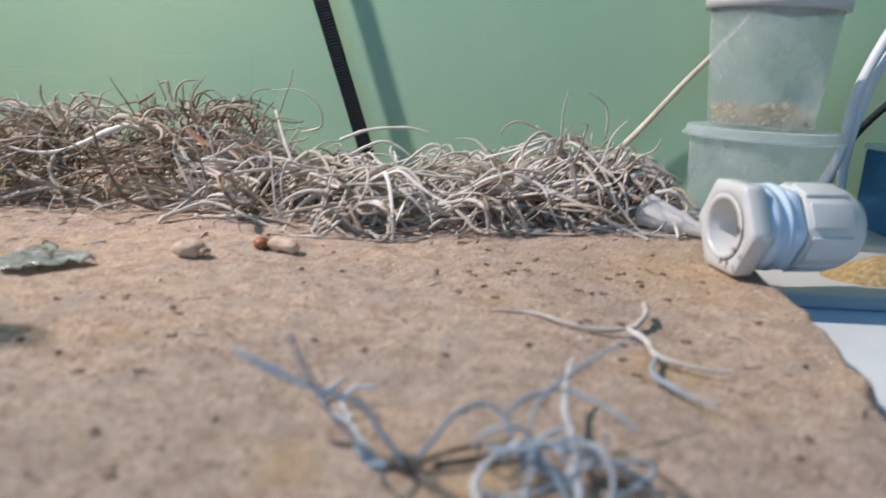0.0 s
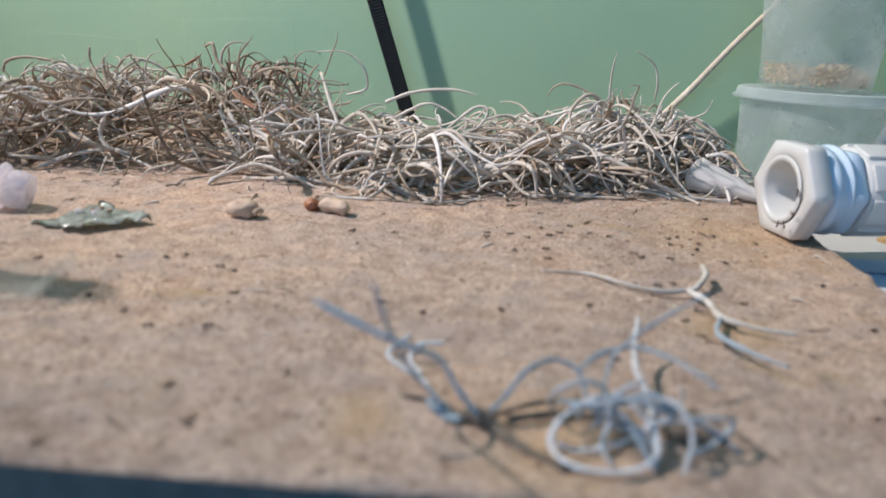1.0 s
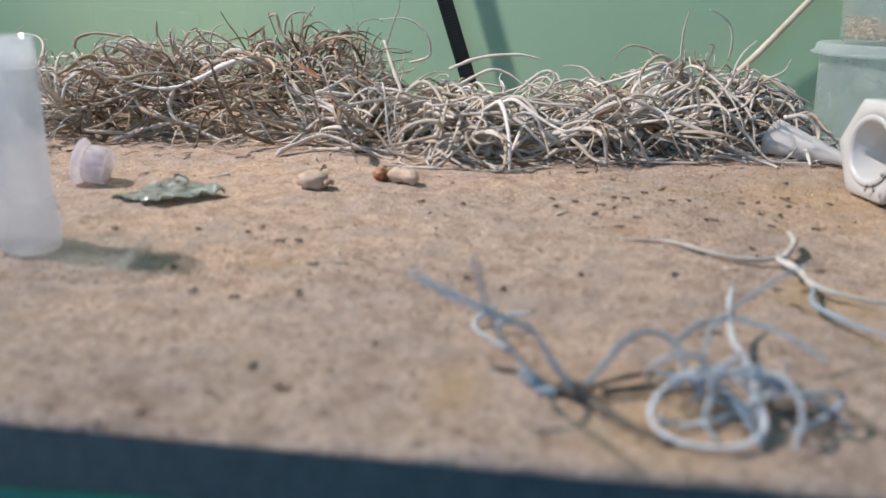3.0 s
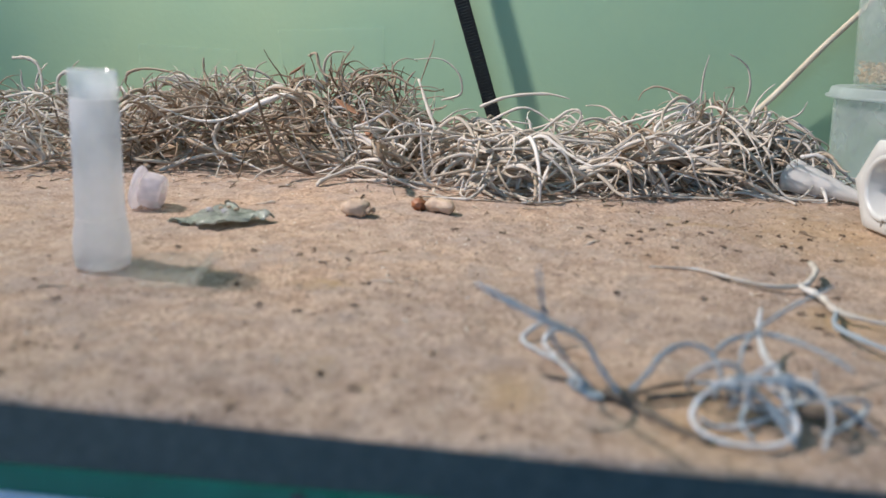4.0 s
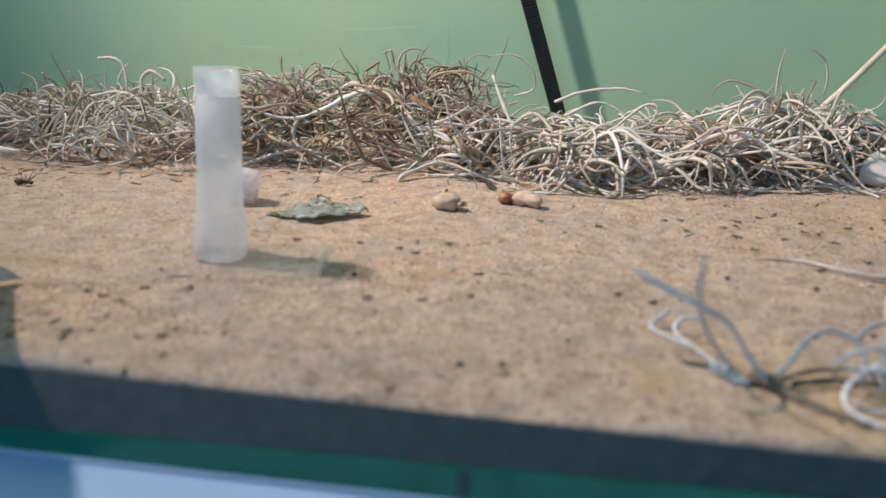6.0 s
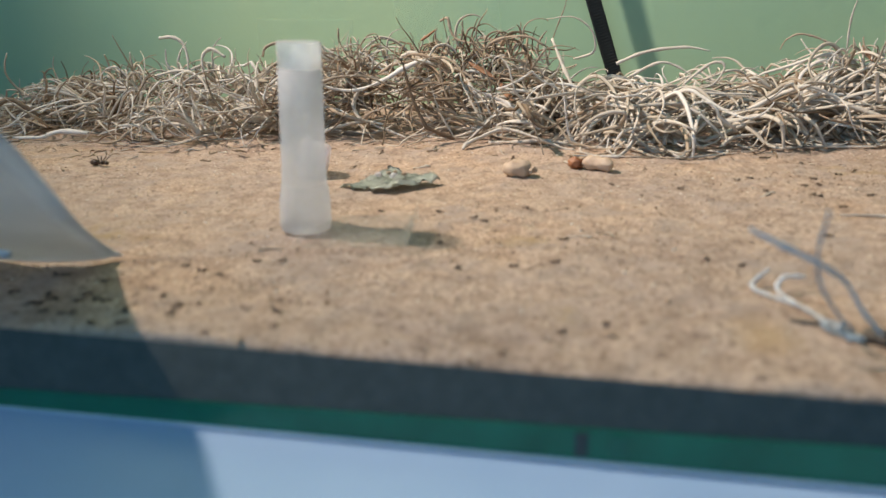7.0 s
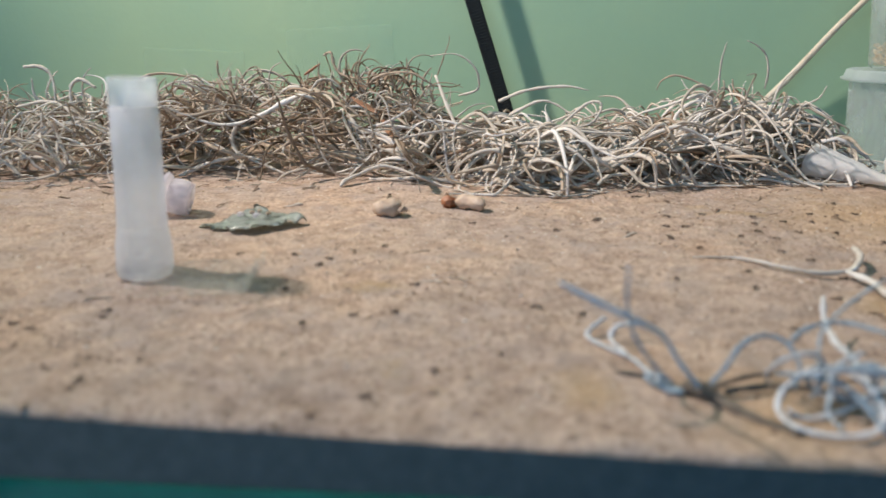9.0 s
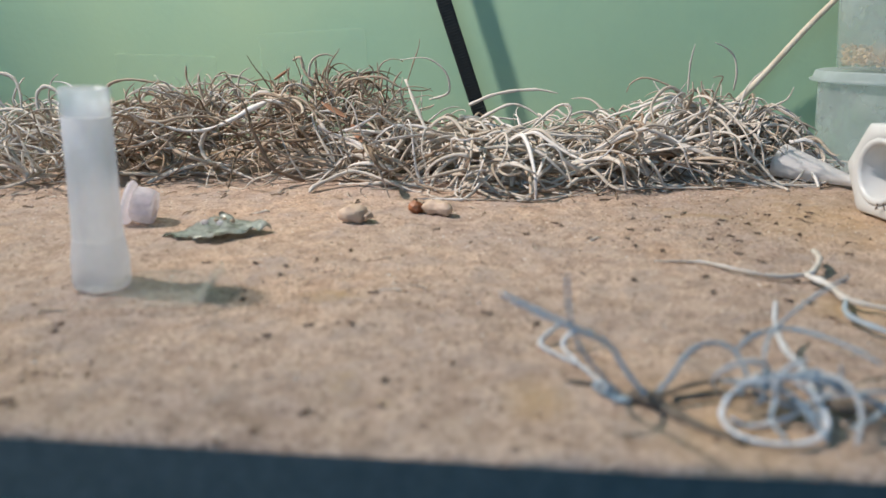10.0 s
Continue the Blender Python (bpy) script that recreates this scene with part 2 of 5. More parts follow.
ROOM = plain("white_room_paint", [(0.3, (0.74, 0.76, 0.76)), (0.7, (0.80, 0.81, 0.80))], 6, 0.7, relief=0.1)
# slightly paler veil that paints the lit patches onto the wall
PATCH = film_material("faint_lit_patch", (0.80, 0.90, 0.82), 0.93, 0.8, 30, 0.03)


# ---- mesh helpers ----
def link_mesh(name, mesh, mat, parent=None, label=""):
    mesh.materials.append(mat)
    ob = new(name, mesh)
    if parent is not None:
        ob.parent = parent
    return tagged(ob, label)


def part(name, bm, mat, parent=None, label="", smooth=True):
    mesh = bpy.data.meshes.new(name)
    for f in bm.faces:
        f.smooth = smooth
    bm.to_mesh(mesh)
    bm.free()
    return link_mesh(name, mesh, mat, parent, label)


def thing(name, m, label, category, group="", kind=""):
    ob = new(name)
    ob.matrix_world = m
    return tagged(ob, label, category, group, kind)


def box(bm, a, b, bevel=0.0):
    """A box between two corners."""
    a, b = Vector(a), Vector(b)
    got = bmesh.ops.create_cube(bm, size=1.0, matrix=Matrix.LocRotScale((a + b) / 2, None, b - a))
    if bevel:
        edges = list({e for v in got["verts"] for e in v.link_edges})
        bmesh.ops.bevel(bm, geom=edges, offset=bevel, segments=2, affect="EDGES", profile=0.6)
    return bm


def lathe(bm, profile, sides=32, close=False):
    """Turns (radius, height) pairs about z."""
    rings = []
    for r, z in profile:
        rings.append([bm.verts.new((r * math.cos(2 * math.pi * i / sides), r * math.sin(2 * math.pi * i / sides), z)) for i in range(sides)])
    for a, b in zip(rings, rings[1:]):
        for i in range(sides):
            j = (i + 1) % sides
            bm.faces.new((a[i], a[j], b[j], b[i]))
    if close:
        bm.faces.new(list(reversed(rings[0])))
        bm.faces.new(rings[-1])
    return bm


def smooth_line(points, steps):
    """A Catmull-Rom line through the points."""
    p = [Vector(q) for q in points]
    p = [2 * p[0] - p[1]] + p + [2 * p[-1] - p[-2]]
    out = []
    for i in range(1, len(p) - 2):
        for k in range(steps):
            t = k / steps
            a, b, c, d = p[i - 1], p[i], p[i + 1], p[i + 2]
            out.append(0.5 * (2 * b + (c - a) * t + (2 * a - 5 * b + 4 * c - d) * t * t + (3 * b - a - 3 * c + d) * t ** 3))
    out.append(p[-2])
    return out


def sweep(line, radii, sides=6, flat=1.0):
    """Vertices and faces of a tapered tube along a line."""
    verts, faces = [], []
    side = None
    n = len(line)
    for i, p in enumerate(line):
        d = (line[min(i + 1, n - 1)] - line[max(i - 1, 0)]).normalized()
        if side is None:
            side = d.orthogonal().normalized()
        side = (side - d * side.dot(d))
        side = side.normalized() if side.length > 1e-6 else d.orthogonal().normalized()
        up = d.cross(side)
        for k in range(sides):
            a = 2 * math.pi * k / sides
            verts.append(p + radii[i] * (side * math.cos(a) + up * math.sin(a) * flat))
    for i in range(n - 1):
        for k in range(sides):
            j = (k + 1) % sides
            faces.append((i * sides + k, i * sides + j, (i + 1) * sides + j, (i + 1) * sides + k))
    faces.append(tuple(range(sides - 1, -1, -1)))
    faces.append(tuple((n - 1) * sides + k for k in range(sides)))
    return verts, faces


def mesh_of(name, verts, faces, smooth=True):
    mesh = bpy.data.meshes.new(name)
    mesh.from_pydata([tuple(v) for v in verts], [], faces)
    if smooth:
        mesh.polygons.foreach_set("use_smooth", [True] * len(mesh.polygons))
    mesh.update()
    return mesh


def taper(n, r, tip=0.25, root=0.7):
    """Radii from a slightly thinner root through the thick part to a fine tip."""
    out = []
    phase = r * 90000 + n
    for i in range(n):
        t = i / (n - 1)
        out.append((1 + 0.16 * math.sin(phase + i * 1.7) + 0.10 * math.sin(2.3 * phase + i * 0.6)) * r * (root + (1 - root) * min(1, t * 5)) * (1 - (1 - tip) * t ** 1.6))
    return out


def np_noise(shape, cell, seed):
    """Smooth random field of -1 to 1 on a grid; cell: points from one random value to the next."""
    rng = np.random.default_rng(seed)
    h, w = shape
    gh, gw = int(h / cell) + 3, int(w / cell) + 3
    g = rng.uniform(-1, 1, (gh, gw))
    y, x = np.arange(h) / cell, np.arange(w) / cell
    yi, xi = y.astype(int), x.astype(int)
    fy, fx = y - yi, x - xi
    fy, fx = (fy * fy * (3 - 2 * fy))[:, None], (fx * fx * (3 - 2 * fx))[None]
    a, b = g[yi][:, xi], g[yi][:, xi + 1]
    c, d = g[yi + 1][:, xi], g[yi + 1][:, xi + 1]
    return (a * (1 - fx) + b * fx) * (1 - fy) + (c * (1 - fx) + d * fx) * fy


# ---- the setting ----
FRONT, BACK, LEFT = 0.093, 0.441, -0.62


def front_edge(x):
    """How far the sand's front edge stands off FRONT at x."""
    return np.maximum(-0.0007 - 0.028 * (x + 0.05), -0.0020)


def right_edge(y):
    return np.minimum(0.105 + 0.19 * (y - 0.156), 0.1265)


def sand_bed():
    step = 0.0011
    ny, nx = int((BACK - FRONT) / step), int((0.12 - LEFT) / step)
    y = np.linspace(FRONT, BACK + 0.002, ny)[:, None] * np.ones((1, nx))
    u = np.linspace(0, 1, nx)[None] * np.ones((ny, 1))
    edge = right_edge(y) + 0.0016 * np_noise((ny, nx), 9, 21)[:, :1] + 0.003 * np_noise((ny, nx), 34, 22)[:, :1]
    x = LEFT + u * (edge - LEFT)
    z = 0.0013 * np_noise((ny, nx), 45, 1) + 0.00045 * np_noise((ny, nx), 14, 2) + 0.00038 * np_noise((ny, nx), 5, 3) + 0.00022 * np_noise((ny, nx), 2, 4)
    # the front edge is worn round, the right edge crumbles down
    z -= 0.0012 * np.exp(-(y - FRONT) / 0.0012)
    z -= 0.009 * np.clip(1 - (edge - x) / 0.0045, 0, 1) ** 2.2
    y = y + np.where(y < FRONT + 0.0004, 0.0004 * np_noise((ny, nx), 6, 5), 0)
    y = y + front_edge(x) * np.clip((0.3 - y) / 0.207, 0, 1)
    verts = np.stack([x, y, z], -1).reshape(-1, 3)
    idx = np.arange(ny * nx).reshape(ny, nx)
    faces = np.stack([idx[:-1, :-1], idx[:-1, 1:], idx[1:, 1:], idx[1:, :-1]], -1).reshape(-1, 4)
    skirt, n0 = [], len(verts)
    front = verts[idx[0]].copy()
    front[:, 2] = -0.0108
    right = verts[idx[:, -1]].copy()
    right[:, 2] = -0.0156
    verts = np.concatenate([verts, front, right])
    a, b = idx[0], n0 + np.arange(nx)
    skirt.append(np.stack([b[:-1], b[1:], a[1:], a[:-1]], -1))
    a, b = idx[:, -1], n0 + nx + np.arange(ny)
    skirt.append(np.stack([b[:-1], b[1:], a[1:], a[:-1]], -1))
    faces = np.concatenate([faces, *skirt])
    mesh = mesh_of("sand_bed", verts.tolist(), faces.tolist())
    return tagged(link_mesh("ground", mesh, SAND), "pale tan sand bed with dark crumbs and a crumbling edge", "sand", kind="structure"), (x, y, z)


SAND_OB, (SX, SY, SZ) = sand_bed()


def ground_z(x, y):
    """Height of the sand at a place."""
    r = int(np.clip(round((y - FRONT) / (BACK + 0.002 - FRONT) * (SY.shape[0] - 1)), 0, SY.shape[0] - 1))
    c = int(np.argmin(np.abs(SX[r] - x)))
    return float(SZ[r, c])


def plate_top(x):
    """The height of the glass plate's upper edge: it shows lower towards the left."""
    return float(np.interp(x, [-0.20, 0.0, 0.1], [-0.0113, -0.0077, -0.0070]))


def slab(near, far, low, near_high, high):
    """A long strip along the front whose four edges are functions of x."""
    bm = bmesh.new()
    rows = []
    for x in np.linspace(LEFT, 0.094, 90):
        rows.append([bm.verts.new((x, q(x), h(x))) for q, h in ((near, low), (near, near_high), (far, high), (far, low))])
    for p, q in zip(rows, rows[1:]):
        for i in range(4):
            j = (i + 1) % 4
            bm.faces.new((p[i], p[j], q[j], q[i]))
    bm.faces.new(list(reversed(rows[0])))
    bm.faces.new(rows[-1])
    bmesh.ops.recalc_face_normals(bm, faces=bm.faces[:])
    return bm


def room_shell():
    """The plain alcove round the table, with one wide window behind the viewer."""
    for name, a, b in (("wall_left", (-1.0, -0.95, -0.045), (-0.9, BACK + 0.002, 0.80)),
                       ("wall_right", (0.9, -0.95, -0.045), (1.0, BACK + 0.002, 0.80)),
                       ("ceiling", (-1.0, -1.03, 0.80), (1.0, BACK + 0.10, 0.86))):
        kind = name.split("_")[0]
        tagged(part(name, box(bmesh.new(), a, b), ROOM, smooth=False), "plain white " + kind + " of the alcove round the table", kind, kind="structure")
    bm = bmesh.new()
    for a, b in (((-1.0, -1.03, -0.045), (-0.75, -0.95, 0.80)), ((0.35, -1.03, -0.045), (1.0, -0.95, 0.80)),
                 ((-0.75, -1.03, -0.045), (0.35, -0.95, 0.15)), ((-0.75, -1.03, 0.74), (0.35, -0.95, 0.80))):
        box(bm, a, b)
    tagged(part("wall_front", bm, ROOM, smooth=False), "plain white wall with a wide window opening", "wall", kind="structure")


def setting():
    wall = part("wall_back", box(bmesh.new(), (-1.0, BACK + 0.002, -0.045), (1.0, BACK + 0.10, 0.80)), WALL, smooth=False)
    tagged(wall, "matt green painted wall behind the tank", "wall", kind="structure")
    # dark strip in place of the sand's shaded front face
    tagged(part("front_shade", slab(lambda x: 0.0893, lambda x: FRONT + float(front_edge(x)) - 0.0005, lambda x: plate_top(x) - 0.0006, plate_top, lambda x: -0.0006), DARK_SLATE, smooth=False), "dark slate strip along the sand's front face, its shade put into the colour", "rim", kind="structure")
    bm = slab(lambda x: 0.0889, lambda x: 0.0926, lambda x: -0.0150, lambda x: plate_top(x) - 0.0001, lambda x: plate_top(x) - 0.0007)
    box(bm, (LEFT, 0.0930, -0.0150), (0.094, BACK - 0.02, -0.0109), 0.0005)
    tagged(part("base_plate", bm, GREEN_GLASS, smooth=False), "thick green-edged glass base plate under the sand", "glass plate", kind="structure")
    # added thin strip that stands for the plate's bluish shadow band
    bm = box(bmesh.new(), (LEFT, 0.0883, -0.0156), (0.094, BACK - 0.02, -0.0151), 0.0003)
    tagged(part("plate_shade", bm, BLUE_STRIP), "pale blue-white strip under the glass plate, its daylit shade put into the colour", "mat", kind="structure")
    room_shell()
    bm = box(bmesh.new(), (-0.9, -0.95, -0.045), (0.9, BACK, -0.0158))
    tagged(part("table_top", bm, TABLE, smooth=False), "smooth white table top, the daylight's blue put into its colour", "table top", kind="structure")
    bm = box(bmesh.new(), (0.1295, 0.268, -0.0157), (0.42, BACK, -0.0100), 0.0012)
    tagged(part("rear_ledge", bm, GREY_BOARD), "pale grey board beside the sand bed", "board", kind="structure")
    bm = bmesh.new()
    foot = [(0.0965, 0.05), (0.42, 0.05), (0.42, 0.234), (0.1235, 0.234)]
    low, high = [[bm.verts.new((x, y, z)) for x, y in foot] for z in (-0.0157, -0.0100)]
    bm.faces.new(list(reversed(low)))
    bm.faces.new(high)
    for i in range(4):
        j = (i + 1) % 4
        bm.faces.new((low[i], low[j], high[j], high[i]))
    tagged(part("side_board", bm, WHITE_BOARD, smooth=False), "white board beside the crumbling end of the sand", "board", kind="structure")
    # two thin blocks stand in for the strap and its shadow mirrored in the glass
    for x, w in ((-0.0565, 0.0022), (-0.0505, 0.0030)):
        bm = box(bmesh.new(), (x, 0.0885, -0.0142), (x + w, 0.0888, -0.0096))
        tagged(part("strap_reflection", bm, DARK_SLATE if w < 0.0025 else GREEN_DARK, smooth=False), "dark block painted for the strap's reflection on the green glass edge", "mark", kind="structure")


setting()


# ---- the dry air-plant heap along the wall ----
def heap_top(x):
    return float(np.interp(x, [-0.42, -0.385, -0.36, -0.30, -0.25, -0.20, -0.15, -0.11, -0.085, -0.05, 0.0, 0.035, 0.06, 0.085, 0.105, 0.125, 0.14],
                           [0.002, 0.005, 0.017, 0.027, 0.027, 0.034, 0.041, 0.040, 0.032, 0.020, 0.019, 0.021, 0.033, 0.030, 0.017, 0.006, 0.002]))


def ragged_top(x):
    """The dense part of the heap, with dips where single curls stand alone."""
    return heap_top(x) * (0.97 + 0.08 * math.sin(x * 97) + 0.08 * math.sin(x * 211 + 1.0) + 0.05 * math.sin(x * 433))


def heap_front(x):
    return float(np.interp(x, [-0.40, -0.30, -0.22, -0.15, -0.09, -0.02, 0.03, 0.12], [0.315, 0.285, 0.278, 0.305, 0.288, 0.284, 0.312, 0.318]))


def heap_strand(rng, lo, hi, wild=0.0):
    """A curling strand that stays inside the heap; wild: how far it may rise over the top."""
    x = rng.uniform(lo, hi)
    front = heap_front(x)
    depth = 0.408 - front
    q = rng.random() ** 1.15
    y = front + 0.006 + depth * q * 0.92
    cover = ragged_top(x) * (0.35 + 0.65 * math.sin(math.pi * min(1, 0.16 + 0.84 * q)) ** 0.6)
    z = 0.001 + cover * rng.random() ** 0.9
    if wild:
        z = cover * rng.uniform(0.55, 0.9)
    yaw = rng.choice([0, math.pi]) + rng.gauss(0, 0.65)
    pitch = rng.gauss(0, 0.36) if not wild else rng.uniform(0.2, 1.0)
    kind = rng.random()
    turn, lift = rng.gauss(0, 5), rng.gauss(0, 7)
    if kind < 0.55:
        turn, lift = rng.choice([-1, 1]) * rng.uniform(25, 75), rng.gauss(0, 45)
    if wild:
        lift = rng.gauss(-30, 45)
        turn = rng.gauss(0, 60)
    length = rng.uniform(0.025, 0.08) if not wild else rng.uniform(0.012, 0.028)
    step = 0.0032 if not wild else 0.0019
    r = rng.choice([0.00055, 0.0007, 0.0009, 0.0011, 0.0013]) * rng.uniform(0.85, 1.15)
    if wild:
        r *= 0.62
    p, out = Vector((x, y, z)), []
    for i in range(max(8, int(length / step))):
        out.append(p.copy())
        p = p + step * Vector((math.cos(yaw) * math.cos(pitch), math.sin(yaw) * math.cos(pitch), math.sin(pitch)))
        turn += rng.gauss(0, 9)
        lift += rng.gauss(0, 9)
        yaw += turn * step
        pitch += lift * step
        if rng.random() < 0.12:
            yaw += rng.gauss(0, 0.38)
            pitch += rng.gauss(0, 0.28)
            turn, lift = rng.gauss(0, 30), rng.gauss(0, 25)
        pitch = max(-1.3, min(1.3, pitch))
        top = ragged_top(p.x) * 1.04 + wild * 1.5
        if p.z > top and pitch > -0.4:
            pitch -= 0.45
        if p.z < 0.003 and pitch < 0:
            pitch *= 0.3
            lift = abs(lift) * 0.5
        p.z = min(max(p.z, 0.0008), top + 0.004)
        limit = heap_front(p.x) - 0.012
        if p.y < limit:
            p.y = limit + (p.y - limit) * 0.4
            yaw += 0.15 * (1 if math.cos(yaw) > 0 else -1)
        if p.y > 0.424:
            p.y = 0.424
        if p.x > 0.128 and p.z < 0.03:
            p.x = 0.128
    return out, taper(len(out), r * 1.0, 0.10)


def tuft(rng, plant, x, mat, style):
    """A rosette: long leaves spring from one crown, thick at the base, and hook more and more towards a fine tip."""
    length, girth, rise, curl = style
    inv = plant.matrix_world.inverted()
    front = heap_front(x)
    q = rng.uniform(0.0, 0.72)
    high = ragged_top(x) * (0.35 + 0.65 * math.sin(math.pi * min(1, 0.16 + 0.84 * q)) ** 0.6)
    crown = Vector((x, front + 0.010 + (0.402 - front) * q, max(0.003, high * rng.uniform(0.15, 0.85))))
    axis = rng.choice([0, math.pi]) + rng.gauss(0, 0.5)
    verts, faces = [], []
    for k in range(rng.randint(9, 15)):
        yaw = axis + rng.gauss(0, 0.85)
        pitch = rng.uniform(-0.15, rise)
        reach = length * rng.uniform(0.55, 1.25)
        step = 0.0017 if girth < 0.001 else 0.0021
        n = max(10, int(reach / step))
        bend, turn = -rng.uniform(0, 48), rng.gauss(0, 30)
        hook, swing = rng.choice([-1, -1, 1]) * rng.uniform(0.3, 1.0) * curl, rng.gauss(0, 0.8) * curl
        p, line = crown + Vector((rng.gauss(0, 0.002), rng.gauss(0, 0.002), rng.gauss(0, 0.0012))), []
        for i in range(n):
            line.append(p.copy())
            t = i / n
            p = p + step * Vector((math.cos(yaw) * math.cos(pitch), math.sin(yaw) * math.cos(pitch), math.sin(pitch)))
            pitch += (bend + hook * t ** 2.2) * step + rng.gauss(0, 0.025)
            yaw += (turn + swing * t ** 2.2) * step + rng.gauss(0, 0.025)
            top = heap_top(p.x) * 1.05 + 0.003
            if p.z > top and math.sin(pitch) > -0.3:
                pitch -= 0.22
            if p.z < 0.0035 and math.sin(pitch) < 0:
                pitch *= 0.6
            if p.z < 0.014:
                pitch = max(pitch, -0.75)
            p.z = max(p.z, 0.0012)
            p.y = min(max(p.y, heap_front(p.x) - 0.012), 0.424)
            if p.x > 0.112:
                p.x = 0.112 + (p.x - 0.112) * 0.7
        r = girth * rng.uniform(0.75, 1.25)
        v, f = sweep(line, [r * min(1, 0.75 + i * 0.06) * (1 - 0.78 * (i / (n - 1)) ** 1.7) for i in range(n)], 6, rng.uniform(0.45, 0.8))
        at = len(verts)
        verts += [inv @ c for c in v]
        faces += [tuple(at + i for i in g) for g in f]
    return link_mesh("tuft", mesh_of("tuft", verts, faces), mat, plant, "rosette of long tapered curling leaves")


def standing_tuft(rng, plant, at, count, reach, mat):
    """Fine upright curls that rise out of the heap's top from one crown."""
    inv = plant.matrix_world.inverted()
    verts, faces = [], []
    for k in range(count):
        yaw, pitch = rng.uniform(0, 6.283), rng.uniform(0.1, 1.4)
        lift, turn, step = rng.choice([-1, -1, 1]) * rng.uniform(40, 190), rng.gauss(0, 90), 0.0012
        p, line = Vector(at) / 1000 + Vector((rng.gauss(0, 0.006), rng.gauss(0, 0.006), rng.gauss(0, 0.002))), []
        for i in range(int(reach * rng.uniform(0.7, 1.7) / step)):
            line.append(p.copy())
            p = p + step * Vector((math.cos(yaw) * math.cos(pitch), math.sin(yaw) * math.cos(pitch), math.sin(pitch)))
            yaw += turn * step + rng.gauss(0, 0.06)
            pitch += lift * step + rng.gauss(0, 0.06)
            lift += rng.gauss(0, 14)
            p.y = min(p.y, 0.424)
        r = rng.uniform(0.0004, 0.0008)
        v, f = sweep(line, [r * (1 - 0.6 * (i / (len(line) - 1)) ** 2) for i in range(len(line))], 5, rng.uniform(0.4, 0.8))
        n = len(verts)
        verts += [inv @ c for c in v]
        faces += [tuple(n + i for i in g) for g in f]
    return link_mesh("tuft", mesh_of("tuft", verts, faces), mat, plant, "fine brown curls standing up out of the heap")


def air_plant(name, lo, hi, singles, joined, wild, pale, seed, label, tufts, style):
    rng = random.Random(seed)
    plant = thing(name, pose((lo + hi) / 2, 0.35, 0), label, "air plant", "dry air-plant heap")
    inv = plant.matrix_world.inverted()
    for mat, share in ((PALE_STRAND, pale), (BROWN_STRAND, 1 - pale)):
        verts, faces = [], []
        count = int(joined * share)
        for k in range(count + int(wild * share)):
            line, radii = heap_strand(rng, lo, hi, 0.0 if k < count else rng.uniform(0.0, 0.007))
            v, f = sweep(line, radii, 5, rng.uniform(0.4, 0.8))
            n = len(verts)
            verts += [inv @ q for q in v]
            faces += [tuple(n + i for i in g) for g in f]
        ob = link_mesh("tangle", mesh_of("tangle", verts, faces), mat, plant, "dense tangle of thin dry strands")
        tagged(ob, kind="stuff")
    for k in range(tufts):
        x = lo + (hi - lo) * (k + rng.random()) / tufts
        tuft(rng, plant, x, PALE_STRAND if rng.random() < pale else BROWN_STRAND, style)
    for k in range(singles):
        line, radii = heap_strand(rng, lo, hi)
        line = [q + Vector((0, -0.006, 0.001)) for q in line]
        v, f = sweep(line, [r * 0.95 for r in radii], 6, 0.6)
        link_mesh("strand", mesh_of("strand", [inv @ q for q in v], f), PALE_STRAND if rng.random() < pale + 0.1 else BROWN_STRAND, plant)
    return plant


# the last four numbers of each: leaf length, thickness, upward reach and curl
LEFT_PLANT = air_plant("air_plant", -0.385, -0.20, 12, 170, 40, 0.60, 3, "grey-brown dried air plant heaped on the sand against the wall", 48, (0.040, 0.00068, 1.1, 190))
MID_PLANT = air_plant("air_plant", -0.215, -0.075, 12, 150, 36, 0.45, 4, "tall brown dried air plant with rust-tipped curls", 48, (0.040, 0.00066, 1.25, 190))
LOW_PLANT = air_plant("air_plant", -0.085, 0.045, 14, 120, 12, 0.85, 5, "low pale dried air plant lying flat on the sand", 34, (0.062, 0.00098, 0.8, 120))
END_PLANT = air_plant("air_plant", 0.03, 0.108, 12, 90, 10, 0.85, 6, "pale looping dried air plant at the end of the heap", 26, (0.060, 0.00098, 1.0, 150))


def single_strand(plant, points, r, mat, tip=0.25, flat=0.8, name="strand", label=""):
    """A strand through a few places given in millimetres."""
    inv = plant.matrix_world.inverted()
    line = smooth_line([Vector(p) / 1000 for p in points], 6)
    v, f = sweep(line, taper(len(line), r, tip), 7, flat)
    return link_mesh(name, mesh_of(name, [inv @ q for q in v], f), mat, plant, label)


# long strands that stand out of the heap
single_strand(END_PLANT, [(58, 352, 36.3), (58, 352, 49.3), (59, 350, 58.8)], 0.00066, PALE_STRAND, 0.35)
single_strand(END_PLANT, [(79, 352, 37.7), (79, 350, 45.6), (77, 350, 53.2), (72, 348, 57.3), (67, 346, 59.4)], 0.00066, PALE_STRAND, 0.35)
single_strand(END_PLANT, [(58, 350, 27.2), (51, 348, 38.2), (38, 348, 43.6), (31, 348, 41.5), (29, 350, 36.9)], 0.00066, BROWN_STRAND, 0.35)
single_strand(END_PLANT, [(89, 345, 24.0), (93, 343, 30.0), (100, 342, 34.2), (102, 340, 39.9)], 0.00074, PALE_STRAND, 0.35)
